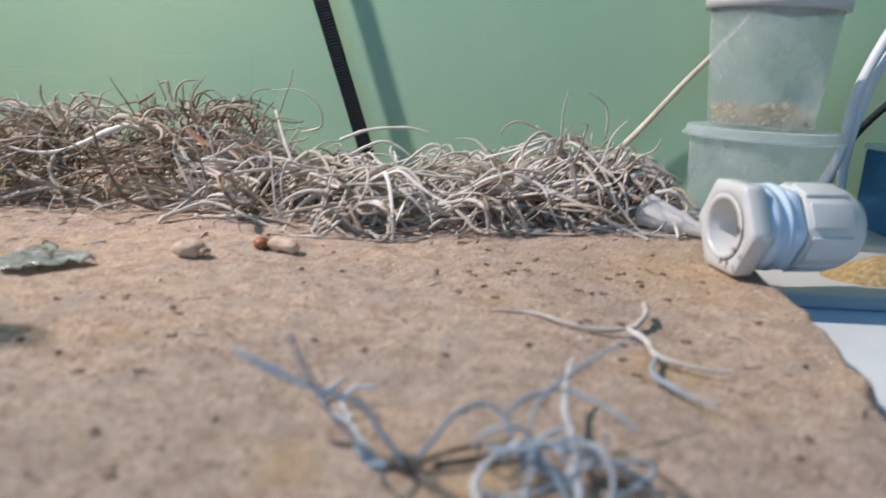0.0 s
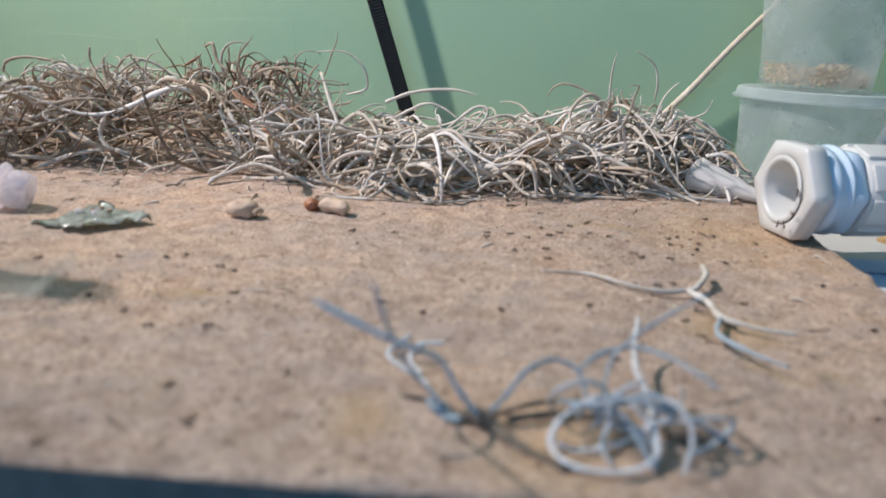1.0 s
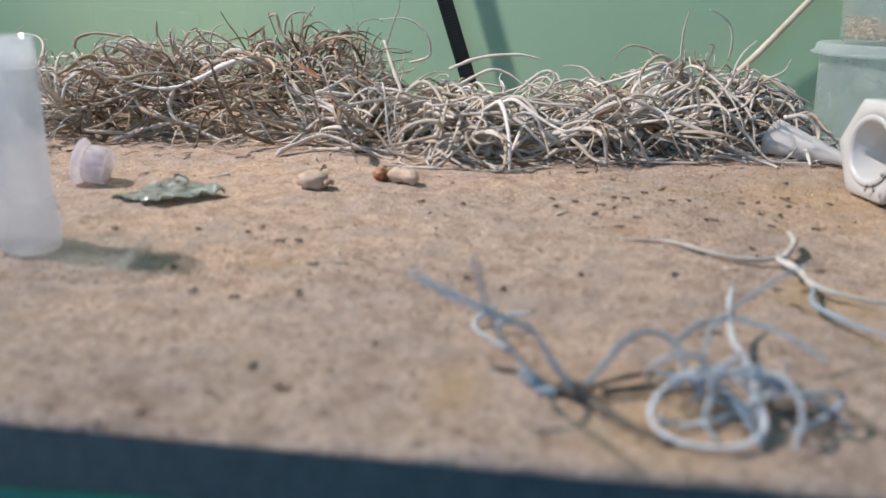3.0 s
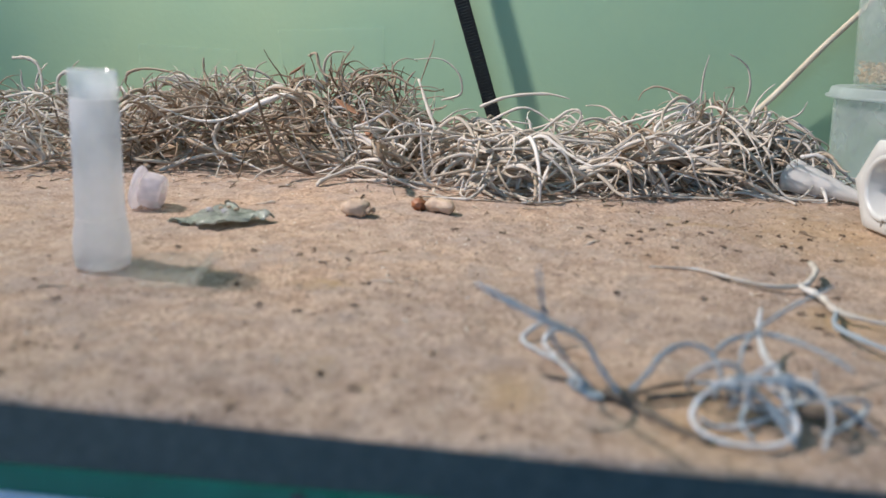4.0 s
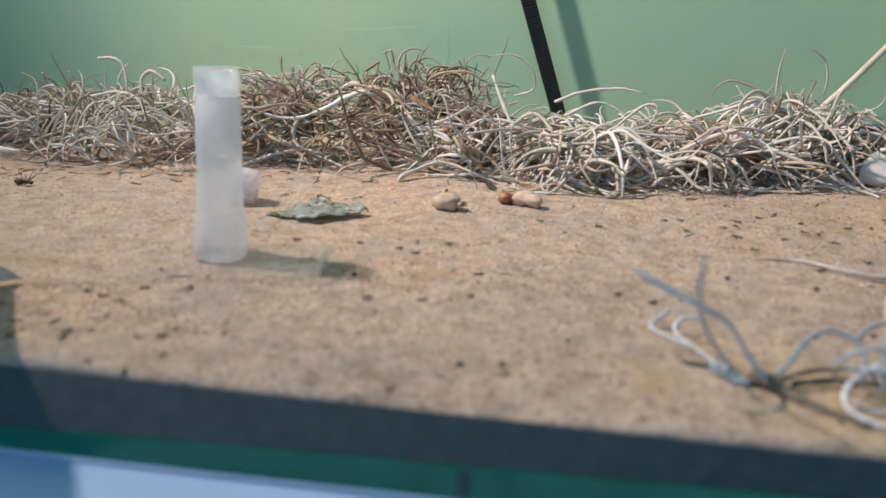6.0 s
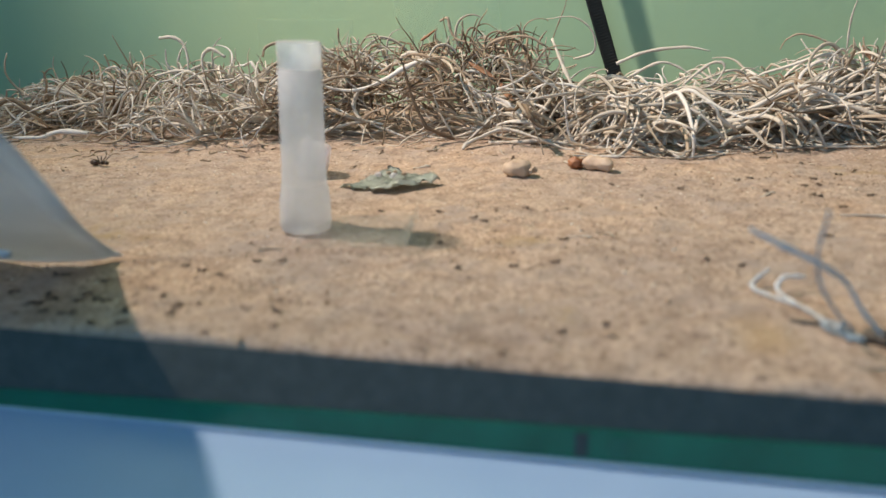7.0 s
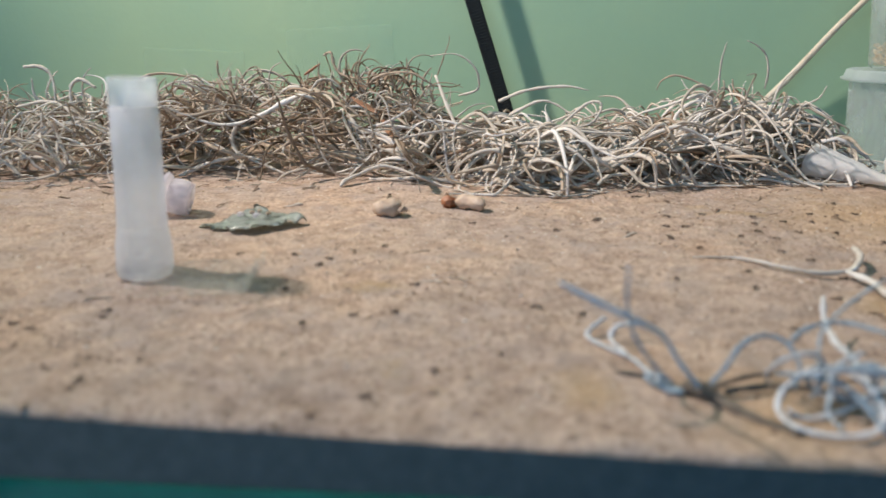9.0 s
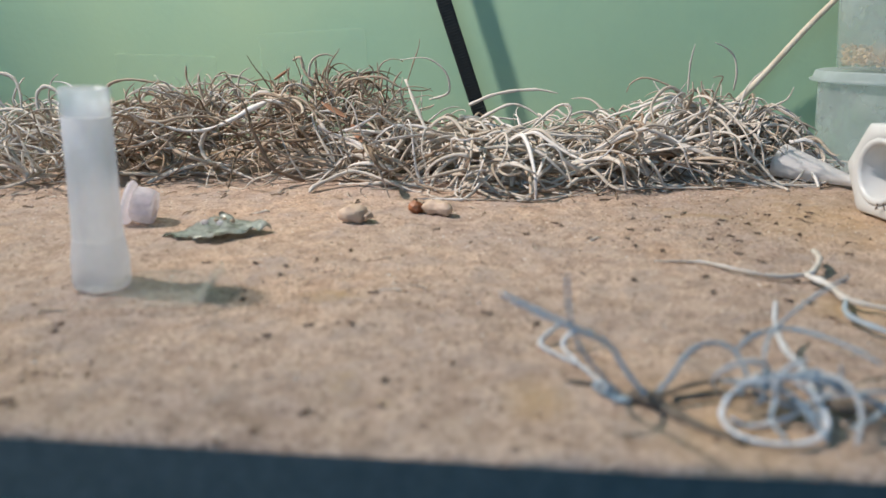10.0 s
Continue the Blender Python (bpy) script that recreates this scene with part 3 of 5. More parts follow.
single_strand(END_PLANT, [(47, 335, 12.0), (51, 334, 20.5), (62, 330, 30.7), (71, 330, 31.2), (77, 330, 27.7), (81, 332, 19.9)], 0.00098, PALE_STRAND, 0.35)
single_strand(END_PLANT, [(37, 325, 14.2), (43, 320, 18.1), (57, 315, 14.0), (71, 310, 8.1), (82, 306, 3.1), (89, 302, 1.2), (89, 298, 1.2)], 0.00123, PALE_STRAND, 0.35)
single_strand(END_PLANT, [(39, 318, 1.2), (33, 318, 9.0), (34, 318, 16.5), (39, 318, 20.1), (46, 320, 18.3), (56, 322, 14.9)], 0.00123, PALE_STRAND, 0.35)
single_strand(END_PLANT, [(77, 312, 1.2), (84, 308, 1.8), (97, 308, 1.2), (107, 310, 1.7), (123, 318, 6.2)], 0.0009, PALE_STRAND, 0.35)
single_strand(END_PLANT, [(89, 340, 21.8), (95, 338, 23.3), (103, 335, 21.0), (105, 330, 14.6), (104, 322, 5.3)], 0.0009, PALE_STRAND, 0.35)
single_strand(END_PLANT, [(60, 312, 1.2), (71, 310, 2.7), (82, 306, 1.2), (95, 310, 1.8), (104, 318, 9.0)], 0.00082, PALE_STRAND, 0.35)
single_strand(MID_PLANT, [(-76, 352, 41.3), (-72, 350, 52.1), (-70, 350, 57.3), (-69, 348, 61.7)], 0.00041, BROWN_STRAND, 0.35)
single_strand(LOW_PLANT, [(-65, 350, 33.4), (-56, 348, 36.3), (-55, 346, 41.8), (-57, 345, 47.1), (-62, 345, 51.5), (-68, 344, 53.3), (-78, 344, 52.3)], 0.00074, PALE_STRAND, 0.35)
single_strand(MID_PLANT, [(-109, 284, 1.2), (-108, 287, 2.7), (-102, 291, 5.3), (-92, 295, 8.1), (-77, 291, 4.7), (-67, 288, 1.5), (-62, 286, 1.2)], 0.00131, PALE_STRAND, 0.35)
single_strand(MID_PLANT, [(-96, 318, 16.0), (-101, 310, 9.5), (-107, 302, 4.1), (-110, 298, 1.6)], 0.00107, PALE_STRAND, 0.35)
single_strand(LOW_PLANT, [(-75, 340, 43.4), (-69, 330, 31.4), (-64, 322, 22.1), (-61, 312, 13.4), (-62, 302, 4.6), (-69, 297, 1.2)], 0.00107, PALE_STRAND, 0.35)
single_strand(MID_PLANT, [(-113, 325, 20.0), (-114, 325, 26.0), (-110, 322, 21.7), (-107, 322, 18.7), (-97, 322, 18.7), (-85, 320, 17.0)], 0.00123, PALE_STRAND, 0.35)
single_strand(MID_PLANT, [(-220, 335, 36.9), (-218, 335, 41.5), (-210, 335, 43.9), (-199, 335, 43.3), (-185, 335, 40.2), (-168, 338, 38.7), (-159, 338, 40.8)], 0.00082, BROWN_STRAND, 0.35)
single_strand(MID_PLANT, [(-179, 335, 50.1), (-179, 335, 43.6), (-176, 335, 38.9)], 0.00066, BROWN_STRAND, 0.35)
single_strand(MID_PLANT, [(-173, 335, 45.7), (-173, 335, 38.4), (-169, 332, 29.7), (-163, 330, 22.5)], 0.00066, BROWN_STRAND, 0.35)
single_strand(MID_PLANT, [(-165, 318, 22.4), (-167, 315, 15.8), (-164, 312, 10.6), (-159, 310, 8.2), (-147, 305, 5.1), (-138, 300, 3.1)], 0.00123, PALE_STRAND, 0.35)
single_strand(LEFT_PLANT, [(-186, 298, 1.4), (-181, 302, 3.7), (-172, 305, 6.9), (-160, 308, 9.0), (-150, 306, 7.9)], 0.00123, PALE_STRAND, 0.35)
single_strand(LEFT_PLANT, [(-233, 320, 38.1), (-240, 320, 41.9), (-244, 318, 38.3), (-243, 316, 28.9), (-238, 312, 20.9), (-230, 306, 14.6)], 0.00107, PALE_STRAND, 0.35)
single_strand(LEFT_PLANT, [(-267, 320, 47.5), (-260, 320, 47.8), (-255, 320, 45.0), (-252, 318, 38.2), (-251, 315, 29.5)], 0.00107, PALE_STRAND, 0.35)
single_strand(LEFT_PLANT, [(-270, 315, 29.4), (-254, 313, 32.3), (-242, 310, 28.8), (-237, 306, 20.4), (-239, 302, 12.1)], 0.00098, PALE_STRAND, 0.35)
single_strand(LEFT_PLANT, [(-272, 300, 5.7), (-255, 300, 8.4), (-237, 297, 6.6), (-226, 300, 8.2)], 0.00107, PALE_STRAND, 0.35)
single_strand(LOW_PLANT, [(-16, 325, 23.3), (-9, 326, 29.5), (-4, 326, 33.0), (-0, 325, 33.1), (1, 324, 30.3), (-3, 322, 24.5), (-10, 320, 22.2)], 0.00082, PALE_STRAND, 0.35)
single_strand(LOW_PLANT, [(-52, 318, 17.6), (-38, 318, 21.2), (-20, 318, 22.9), (-4, 318, 20.7), (15, 320, 20.1)], 0.00115, PALE_STRAND, 0.35)
single_strand(LOW_PLANT, [(-3, 292, 1.2), (-0, 296, 3.4), (4, 300, 4.8), (15, 304, 6.2), (27, 310, 13.5), (35, 316, 18.6)], 0.00115, PALE_STRAND, 0.35)
single_strand(LOW_PLANT, [(-50, 298, 3.6), (-38, 302, 7.9), (-25, 298, 3.9), (-14, 290, 1.2)], 0.00107, PALE_STRAND, 0.35)
single_strand(LOW_PLANT, [(-31, 290, 1.2), (-28, 294, 7.1), (-26, 300, 13.2), (-31, 310, 21.4)], 0.0009, PALE_STRAND, 0.35)
single_strand(LOW_PLANT, [(-45, 335, 32.3), (-32, 335, 37.4), (-15, 335, 39.3), (-4, 334, 37.6)], 0.00098, PALE_STRAND, 0.35)
single_strand(LOW_PLANT, [(-40, 332, 26.1), (-27, 330, 32.8), (-19, 330, 31.6), (-11, 328, 26.7)], 0.00082, PALE_STRAND, 0.35)
single_strand(MID_PLANT, [(-100, 300, 1.2), (-90, 300, 1.4), (-75, 298, 2.8), (-60, 295, 1.2), (-43, 290, 1.2)], 0.00107, PALE_STRAND, 0.35)
single_strand(MID_PLANT, [(-130, 345, 52.3), (-126, 344, 53.6), (-124, 343, 47.1), (-120, 342, 43.3), (-110, 340, 42.1), (-96, 340, 46.0)], 0.00082, BROWN_STRAND, 0.35)
single_strand(MID_PLANT, [(-110, 340, 36.8), (-101, 338, 43.5), (-87, 336, 45.0), (-79, 336, 41.1), (-76, 338, 38.4), (-78, 338, 31.8)], 0.00074, BROWN_STRAND, 0.35)
single_strand(MID_PLANT, [(-137, 330, 32.4), (-129, 330, 36.3), (-121, 328, 34.4), (-115, 325, 27.8), (-110, 320, 19.4)], 0.00082, BROWN_STRAND, 0.35)
single_strand(MID_PLANT, [(-159, 330, 28.3), (-148, 330, 33.6), (-135, 330, 33.7), (-127, 326, 25.0), (-124, 318, 14.4)], 0.00082, BROWN_STRAND, 0.35)


TUFT_RNG = random.Random(77)
for plant, at, count, reach, mat in (
        (MID_PLANT, (-136, 345, 36), 16, 0.017, BROWN_STRAND), (MID_PLANT, (-122, 345, 38), 16, 0.017, BROWN_STRAND),
        (MID_PLANT, (-108, 343, 38), 14, 0.016, BROWN_STRAND), (MID_PLANT, (-95, 343, 37), 16, 0.015, BROWN_STRAND),
        (MID_PLANT, (-84, 343, 33), 12, 0.014, BROWN_STRAND), (MID_PLANT, (-150, 343, 32), 12, 0.014, BROWN_STRAND),
        (MID_PLANT, (-168, 340, 30), 10, 0.016, BROWN_STRAND), (MID_PLANT, (-190, 338, 30), 10, 0.016, BROWN_STRAND),
        (LEFT_PLANT, (-212, 335, 27), 10, 0.015, PALE_STRAND), (LEFT_PLANT, (-240, 330, 27), 9, 0.016, PALE_STRAND),
        (LEFT_PLANT, (-262, 330, 26), 9, 0.016, PALE_STRAND), (LEFT_PLANT, (-290, 330, 24), 10, 0.018, BROWN_STRAND),
        (LEFT_PLANT, (-318, 330, 22), 10, 0.018, BROWN_STRAND), (LEFT_PLANT, (-340, 330, 20), 9, 0.018, BROWN_STRAND),
        (END_PLANT, (60, 345, 30), 8, 0.014, PALE_STRAND), (END_PLANT, (76, 343, 29), 8, 0.013, PALE_STRAND)):
    standing_tuft(TUFT_RNG, plant, at, count, reach, mat)


def leaf_flake(plant, at, length, width, yaw, pitch, mat):
    """A curled dry leaf flake."""
    verts, faces = [], []
    m = plant.matrix_world.inverted() @ pose(*[c / 1000 for c in at], 0, -pitch, yaw)
    n = 9
    for i in range(n):
        t = i / (n - 1)
        w = width * math.sin(math.pi * (0.08 + 0.9 * t)) ** 0.8
        for s in (-1, 0, 1):
            for k in (0.0002, -0.0002):
                verts.append(m @ Vector((length * t, s * w / 2, abs(s) * w * 0.25 + length * 0.25 * t * t + k)))
    for i in range(n - 1):
        a, b = i * 6, i * 6 + 6
        for c in (0, 2):
            faces += [(a + c, a + c + 2, b + c + 2, b + c), (a + c + 3, a + c + 1, b + c + 1, b + c + 3)]
        faces += [(a, b, b + 1, a + 1), (a + 5, b + 5, b + 4, a + 4)]
    return link_mesh("leaf", mesh_of("leaf", verts, faces), mat, plant, "rust-brown curled dry leaf")


leaf_flake(MID_PLANT, (-101, 325, 27), 0.016, 0.005, 150, 10, RUST_LEAF)
leaf_flake(MID_PLANT, (-97, 318, 25), 0.014, 0.004, -60, -40, RUST_LEAF)
leaf_flake(MID_PLANT, (-140, 345, 43), 0.009, 0.0035, 20, 20, RUST_LEAF)
leaf_flake(MID_PLANT, (-200, 330, 10), 0.012, 0.005, 200, -20, RUST_LEAF)
leaf_flake(END_PLANT, (68, 345, 31), 0.010, 0.004, 120, 30, RUST_LEAF)


# ---- the pale sprig and the loose twig on the sand ----
def sprig():
    s = thing("plant_sprig", pose(0, 0.111, 0), "curled dry plant sprig near the sand's edge, daylight's blue in its colour", "plant sprig")
    g = GREY_STRAND
    single_strand(s, [(-28.6, 104, 23.8), (-22.6, 104, 20.8), (-16, 105, 17.4), (-9.5, 111.5, 11.9), (-5.9, 111.5, 6.6), (-1.9, 110.6, 1.9)], 0.00053, g, 0.9)
    single_strand(s, [(-18.6, 96.8, 29.3), (-17.2, 104, 20.3), (-14.8, 108, 12.8), (-11.1, 110, 7.1), (-6.9, 111, 2.5)], 0.00036, g, 0.9)
    single_strand(s, [(-16, 139, 4), (-19.6, 136, 2.0), (-19.6, 133, 1.4), (-16, 128, 1.5), (-12.5, 124, 1.6), (-9.8, 118, 1.4), (-6, 112, 1.2)], 0.00066, SPRIG_PALE, 0.8)
    single_strand(s, [(-9, 137, 3.5), (-13.7, 135, 3.8), (-15.5, 132, 2.0), (-13, 127, 1.2)], 0.00053, SPRIG_PALE, 0.7)
    single_strand(s, [(-9, 114, 3), (-11, 116, 1.5), (-9, 113, 1.2), (-5.5, 111.5, 1.2)], 0.00053, g, 0.8)
    single_strand(s, [(-1.3, 111, 1.5), (2.4, 113, 5.2), (5.8, 116, 8.6), (10.6, 119, 9.5), (14.6, 118, 8.4), (15.9, 114, 5.4), (14.5, 112, 2.2)], 0.00053, g, 0.7)
    single_strand(s, [(-2.2, 112, 1.0), (1.9, 107.5, 0.8), (5.6, 103, 0.8), (11.3, 98.5, 0.8)], 0.0012, DARK_ROOT, 0.5, name="root", label="dark dry root")
    single_strand(s, [(17, 112, 6.5), (11.2, 108, 4.2), (9.2, 104, 2.0), (11.1, 100, 1.2), (15.5, 98, 1.2), (22, 99, 1.3), (25.6, 102, 2.8), (25.1, 106, 5.1), (22.3, 110, 7)], 0.00053, SPRIG_PALE, 0.7)
    single_strand(s, [(11, 112, 5.2), (16.5, 110, 5.7), (20.8, 107, 5.5), (23.1, 103, 3.4), (24.7, 99, 1.2)], 0.00059, g, 0.8)
    single_strand(s, [(31.1, 145, 8.2), (29.1, 138, 5.5), (27, 126, 5.2), (26.6, 118, 6), (26.7, 110.6, 3.6), (25.8, 102, 1.6)], 0.00066, SPRIG_PALE, 0.9)
    single_strand(s, [(15.5, 120, 7.6), (19.6, 123, 9.5), (25.7, 124.4, 10.5), (30.2, 119, 11.3), (33.5, 113, 11.4), (35.9, 108.8, 10.7)], 0.00053, g, 0.5)
    single_strand(s, [(42.3, 137.6, 17), (32.5, 130, 14.9), (25.3, 124, 12.6), (20.7, 119, 10.4), (18.8, 114, 7), (18, 110, 2)], 0.00034, g, 0.9)
    single_strand(s, [(21.9, 112, 6), (25.7, 110, 8.4), (30.4, 108, 6.3), (36.2, 107, 3.7), (40, 105, 1.2)], 0.00059, g, 0.5)
    single_strand(s, [(25, 110, 8), (28.6, 108, 8.3), (30.5, 105, 7), (30.7, 102, 4.3), (28.5, 98, 1.4)], 0.00053, SPRIG_PALE, 0.6)
    single_strand(s, [(-1.3, 111, 1.5), (7.6, 117, 1.8), (16, 120, 1.5)], 0.0006, DARK_ROOT, 0.5, name="root", label="dark dry root")
    single_strand(s, [(2.7, 112, 1.3), (10.7, 114, 1.4), (17.2, 114, 1.5), (26, 111, 1.5)], 0.0007, DARK_ROOT, 0.5, name="root", label="dark dry root")
    single_strand(s, [(20.4, 112, 7.1), (19, 108, 3.8), (17.3, 104, 1.9), (18.3, 100, 1.2)], 0.00053, g, 0.5)
    single_strand(s, [(24, 118, 2), (20, 114, 4), (22, 108, 4.5), (26, 104, 2), (25, 100, 1.2)], 0.00059, g, 0.6)
    single_strand(s, [(29, 112, 1.2), (34, 110, 1.6), (39, 109, 1.2)], 0.0014, DARK_ROOT, 0.6, name="root", label="dark dry root")
    single_strand(s, [(-4.2, 113.5, 1), (-2.5, 111.5, 1.8), (-0.5, 110, 1.6), (1, 109, 0.9)], 0.0018, DARK_ROOT, 0.7, 0.8, "root", "dark knotted root crown")
    single_strand(s, [(-16, 119, 0.8), (-10, 117, 1.0), (-4, 112, 1.2)], 0.0006, DARK_ROOT, 0.6, name="root", label="dark dry root")
    # the ball of loops at its end: rings at several tilts, open at one side
    for cx, cy, cz, rx, rz, lean, start, mat in ((18, 105, 4.6, 8.6, 4.0, 3, 200, SPRIG_PALE), (23, 107, 5.2, 6.0, 4.6, -4, 20, g), 
                                                 (14.5, 109, 5.6, 4.4, 4.6, 2, 300, SPRIG_PALE), (33, 106, 3.6, 6.5, 2.8, 3, 250, g), (25, 108, 6.5, 6.2, 4.4, 2, 100, SPRIG_PALE)):
        pts = []
        for i in range(9):
            a = radians(start + i * 36)
            pts.append((cx + rx * math.cos(a) * (1 + 0.02 * i), cy + lean * math.sin(a * 1.3) + 0.5 * i, max(0.7, cz + rz * math.sin(a))))
        single_strand(s, pts, 0.00052, mat, 0.6)
    # a torn pale sheath beside the knot
    single_strand(s, [(-8.5, 112.5, 3.6), (-8.8, 112, 2.2), (-7.2, 111.5, 1.3), (-5.0, 111, 1.2)], 0.0014, g, 0.6, 0.4, "sheath", "pale torn sheath beside the knot")


def twig():
    t = thing("twig", pose(0.045, 0.184, 0), "thin pale forked twig lying on the sand", "twig")
    single_strand(t, [(62.1, 203, 3.2), (60.8, 195, 3.0), (57, 188.5, 1.8), (54, 185.7, 1.4), (45.2, 184.1, 1.2), (36.2, 188.3, 1.6), (28.5, 195.5, 1.3), (15.6, 196.5, 1.0)], 0.0011, TWIG, 0.3, name="stem")
    single_strand(t, [(53.7, 185, 1.3), (56.1, 176.7, 1.6), (56.3, 167, 1.4), (63, 161.1, 1.3), (71, 159, 1.1)], 0.0010, TWIG, 0.4, name="branch")
    single_strand(t, [(55.8, 166, 1.3), (52.2, 156, 1.3), (56.2, 147, 1.2), (62, 141, 0.9)], 0.0008, GREY_STRAND, 0.4, name="branch")


sprig()
twig()


# ---- the post, its line and the stick ----
def strap_post():
    base, top = Vector((-0.0367, 0.4282, 0.0)), Vector((-0.1226, 0.4282, 0.2575))
    m = pose(*base, 0, math.degrees(math.atan2(top.x - base.x, top.z - base.z)), 0)
    ob = thing("strap", m, "black ribbed rubber strap leaning by the green wall", "strap")
    length = (top - base).length
    band = part("band", box(bmesh.new(), (-0.0042, -0.0012, 0.0), (0.0042, 0.0012, length), 0.0006), STRAP, ob, smooth=False)
    rib = None
    for k in range(int(length / 0.0017)):
        if rib is None:
            bm = box(bmesh.new(), (-0.0036, -0.0015, 0.0), (0.0036, -0.0011, 0.0009), 0.0002)
            rib = part("rib", bm, STRAP, band, smooth=False)
        else:
            r = new("rib", rib.data)
            r.parent = band
            r.location = (0, 0, k * 0.0017)


def stick():
    a, b = Vector((0.0870, 0.4370, 0.0012)), Vector((0.1696, 0.4290, 0.1026))
    line = [a.lerp(b, i / 14) + Vector((0, 0, 0.0006 * math.sin(i * 0.9))) for i in range(15)]
    v, f = sweep(line, [0.0021 - 0.0006 * i / 14 for i in range(15)], 10)
    ob = link_mesh("stick", mesh_of("stick", v, f), WOOD)
    tagged(ob, "thin cream wooden stick leaning behind the air plant", "stick")


strap_post()
stick()


# ---- plastic things ----
def feeder_tube():
    ob = thing("feeder_tube", pose(-0.1356, 0.168, 0.0, 0, 2.7, 0), "upright milky plastic water tube standing on the sand", "tube")
    bm = lathe(bmesh.new(), [(0.0002, 0.0003), (0.0060, 0.0002), (0.0070, 0.0007), (0.0073, 0.003), (0.0072, 0.0085), (0.0068, 0.0112), (0.0064, 0.0140)], 40)
    part("cap", bm, TUBE_MILKY, ob, "wider milky screw cap at the foot")
    bm = lathe(bmesh.new(), [(0.0064, 0.0141), (0.0062, 0.0185), (0.0061, 0.026), (0.0061, 0.035), (0.00595, 0.0455), (0.0050, 0.0457), (0.0002, 0.0457)], 40)
    part("body", bm, TUBE_MILKY, ob, "milky water-filled body")
    bm = lathe(bmesh.new(), [(0.00595, 0.0456), (0.0060, 0.049), (0.0061, 0.0525), (0.0054, 0.0527), (0.0053, 0.0470)], 40)
    part("rim", bm, TUBE_CLEAR, ob, "clear empty rim")
    bm = lathe(bmesh.new(), [(0.0052, 0.0460), (0.0040, 0.0472), (0.0022, 0.0502), (0.0008, 0.0520), (0.0001, 0.0523)], 32)
    part("tip", bm, TIP, ob, "clear conical tip inside the rim")


def stopper():
    z0 = ground_z(-0.157, 0.235)
    m = pose(-0.1628, 0.2355, z0 + 0.0082, 0, 104, 12)
    ob = thing("stopper", m, "frosted ribbed silicone stopper lying on its side", "stopper")
    part("flange", lathe(bmesh.new(), [(0.0002, 0.0), (0.0074, 0.0), (0.0082, 0.0008), (0.0077, 0.0020), (0.0052, 0.0023)], 28), SILICONE, ob)
    prof = [(0.0050, 0.0022), (0.0062, 0.0034), (0.0064, 0.0062), (0.0062, 0.0090), (0.0054, 0.0102), (0.0050, 0.0092), (0.0048, 0.0040), (0.0002, 0.0036)]
    bm = lathe(bmesh.new(), prof, 40)
    for v in bm.verts:  # shallow ribs run along the plug
        k = 1 + 0.055 * math.cos(10 * math.atan2(v.co.y, v.co.x))
        v.co.x, v.co.y = v.co.x * k, v.co.y * k
    part("plug", bm, SILICONE, ob)


def clear_slip():
    """A thin clear plate on the sand by the tube's foot."""
    ob = thing("plastic_slip", pose(-0.1175, 0.1605, 0.0021, 5, -2, 4), "thin clear plastic plate lying beside the tube", "plastic plate")
    part("plate", box(bmesh.new(), (-0.016, -0.011, 0.0), (0.0155, 0.011, 0.0009), 0.0003), SLIP, ob, smooth=False)
    part("rim", box(bmesh.new(), (0.0148, -0.0108, 0.001), (0.0155, 0.0108, 0.0034), 0.0002), SLIP, ob, "upturned clear edge", smooth=False)


def foil():
    """A crinkled diamond of greenish foil, its edges lifted off the sand."""
    corners = [Vector((-0.0205, -0.003, 0)), Vector((0.003, -0.0135, 0)), Vector((0.0175, 0.005, 0)), Vector((-0.004, 0.0165, 0))]
    n = 22
    bm = bmesh.new()
    grid = []
    for i in range(n + 1):
        row = []
        for j in range(n + 1):
            u, v = i / n, j / n
            p = (corners[0] * (1 - u) + corners[1] * u) * (1 - v) + (corners[3] * (1 - u) + corners[2] * u) * v
            wob = abs(noise.noise(p * 150 + Vector((1, 4, 0)))) * 0.0034 + noise.noise(p * 300) * 0.0010 + abs(noise.noise(p * 700 + Vector((3, 1, 2)))) * 0.0009 - 0.001
            edge = max(abs(2 * u - 1), abs(2 * v - 1))
            p.z = 0.0030 + wob + 0.0016 * (1 - edge) - 0.0018 * (1 - u) * (1 - v) + 0.001 * u * (1 - v)
            p.x += noise.noise(p * 330) * 0.0022 * edge
            p.y += noise.noise(p * 310 + Vector((9, 0, 0))) * 0.0022 * edge
            row.append(bm.verts.new(p))
        grid.append(row)
    for i in range(n):
        for j in range(n):
            bm.faces.new((grid[i][j], grid[i + 1][j], grid[i + 1][j + 1], grid[i][j + 1]))
    bmesh.ops.solidify(bm, geom=bm.faces[:], thickness=0.0006)
    low = min(v.co.z for v in bm.verts)
    ob = part("foil_piece", bm, FOIL)
    ob.matrix_world = pose(-0.1235, 0.2215, ground_z(-0.1235, 0.2215) - low - 0.0006)
    tagged(ob, "crinkled grey-green foil scrap lying on the sand", "foil scrap")
    for x, y, r in ((-0.006, 0.002, 0.0011), (-0.003, 0.005, 0.0008), (0.000, 0.001, 0.0012), (0.003, 0.004, 0.0008), (-0.001, 0.007, 0.0007)):
        bm = bmesh.new()
        bmesh.ops.create_icosphere(bm, subdivisions=2, radius=r, matrix=Matrix.Translation((x, y, 0.0047)) @ Matrix.Diagonal((1.2, 1, 0.8, 1)))
        part("crumb", bm, SILICONE if r > 0.001 else DEBRIS, ob, "shiny food crumb" if r > 0.001 else "")


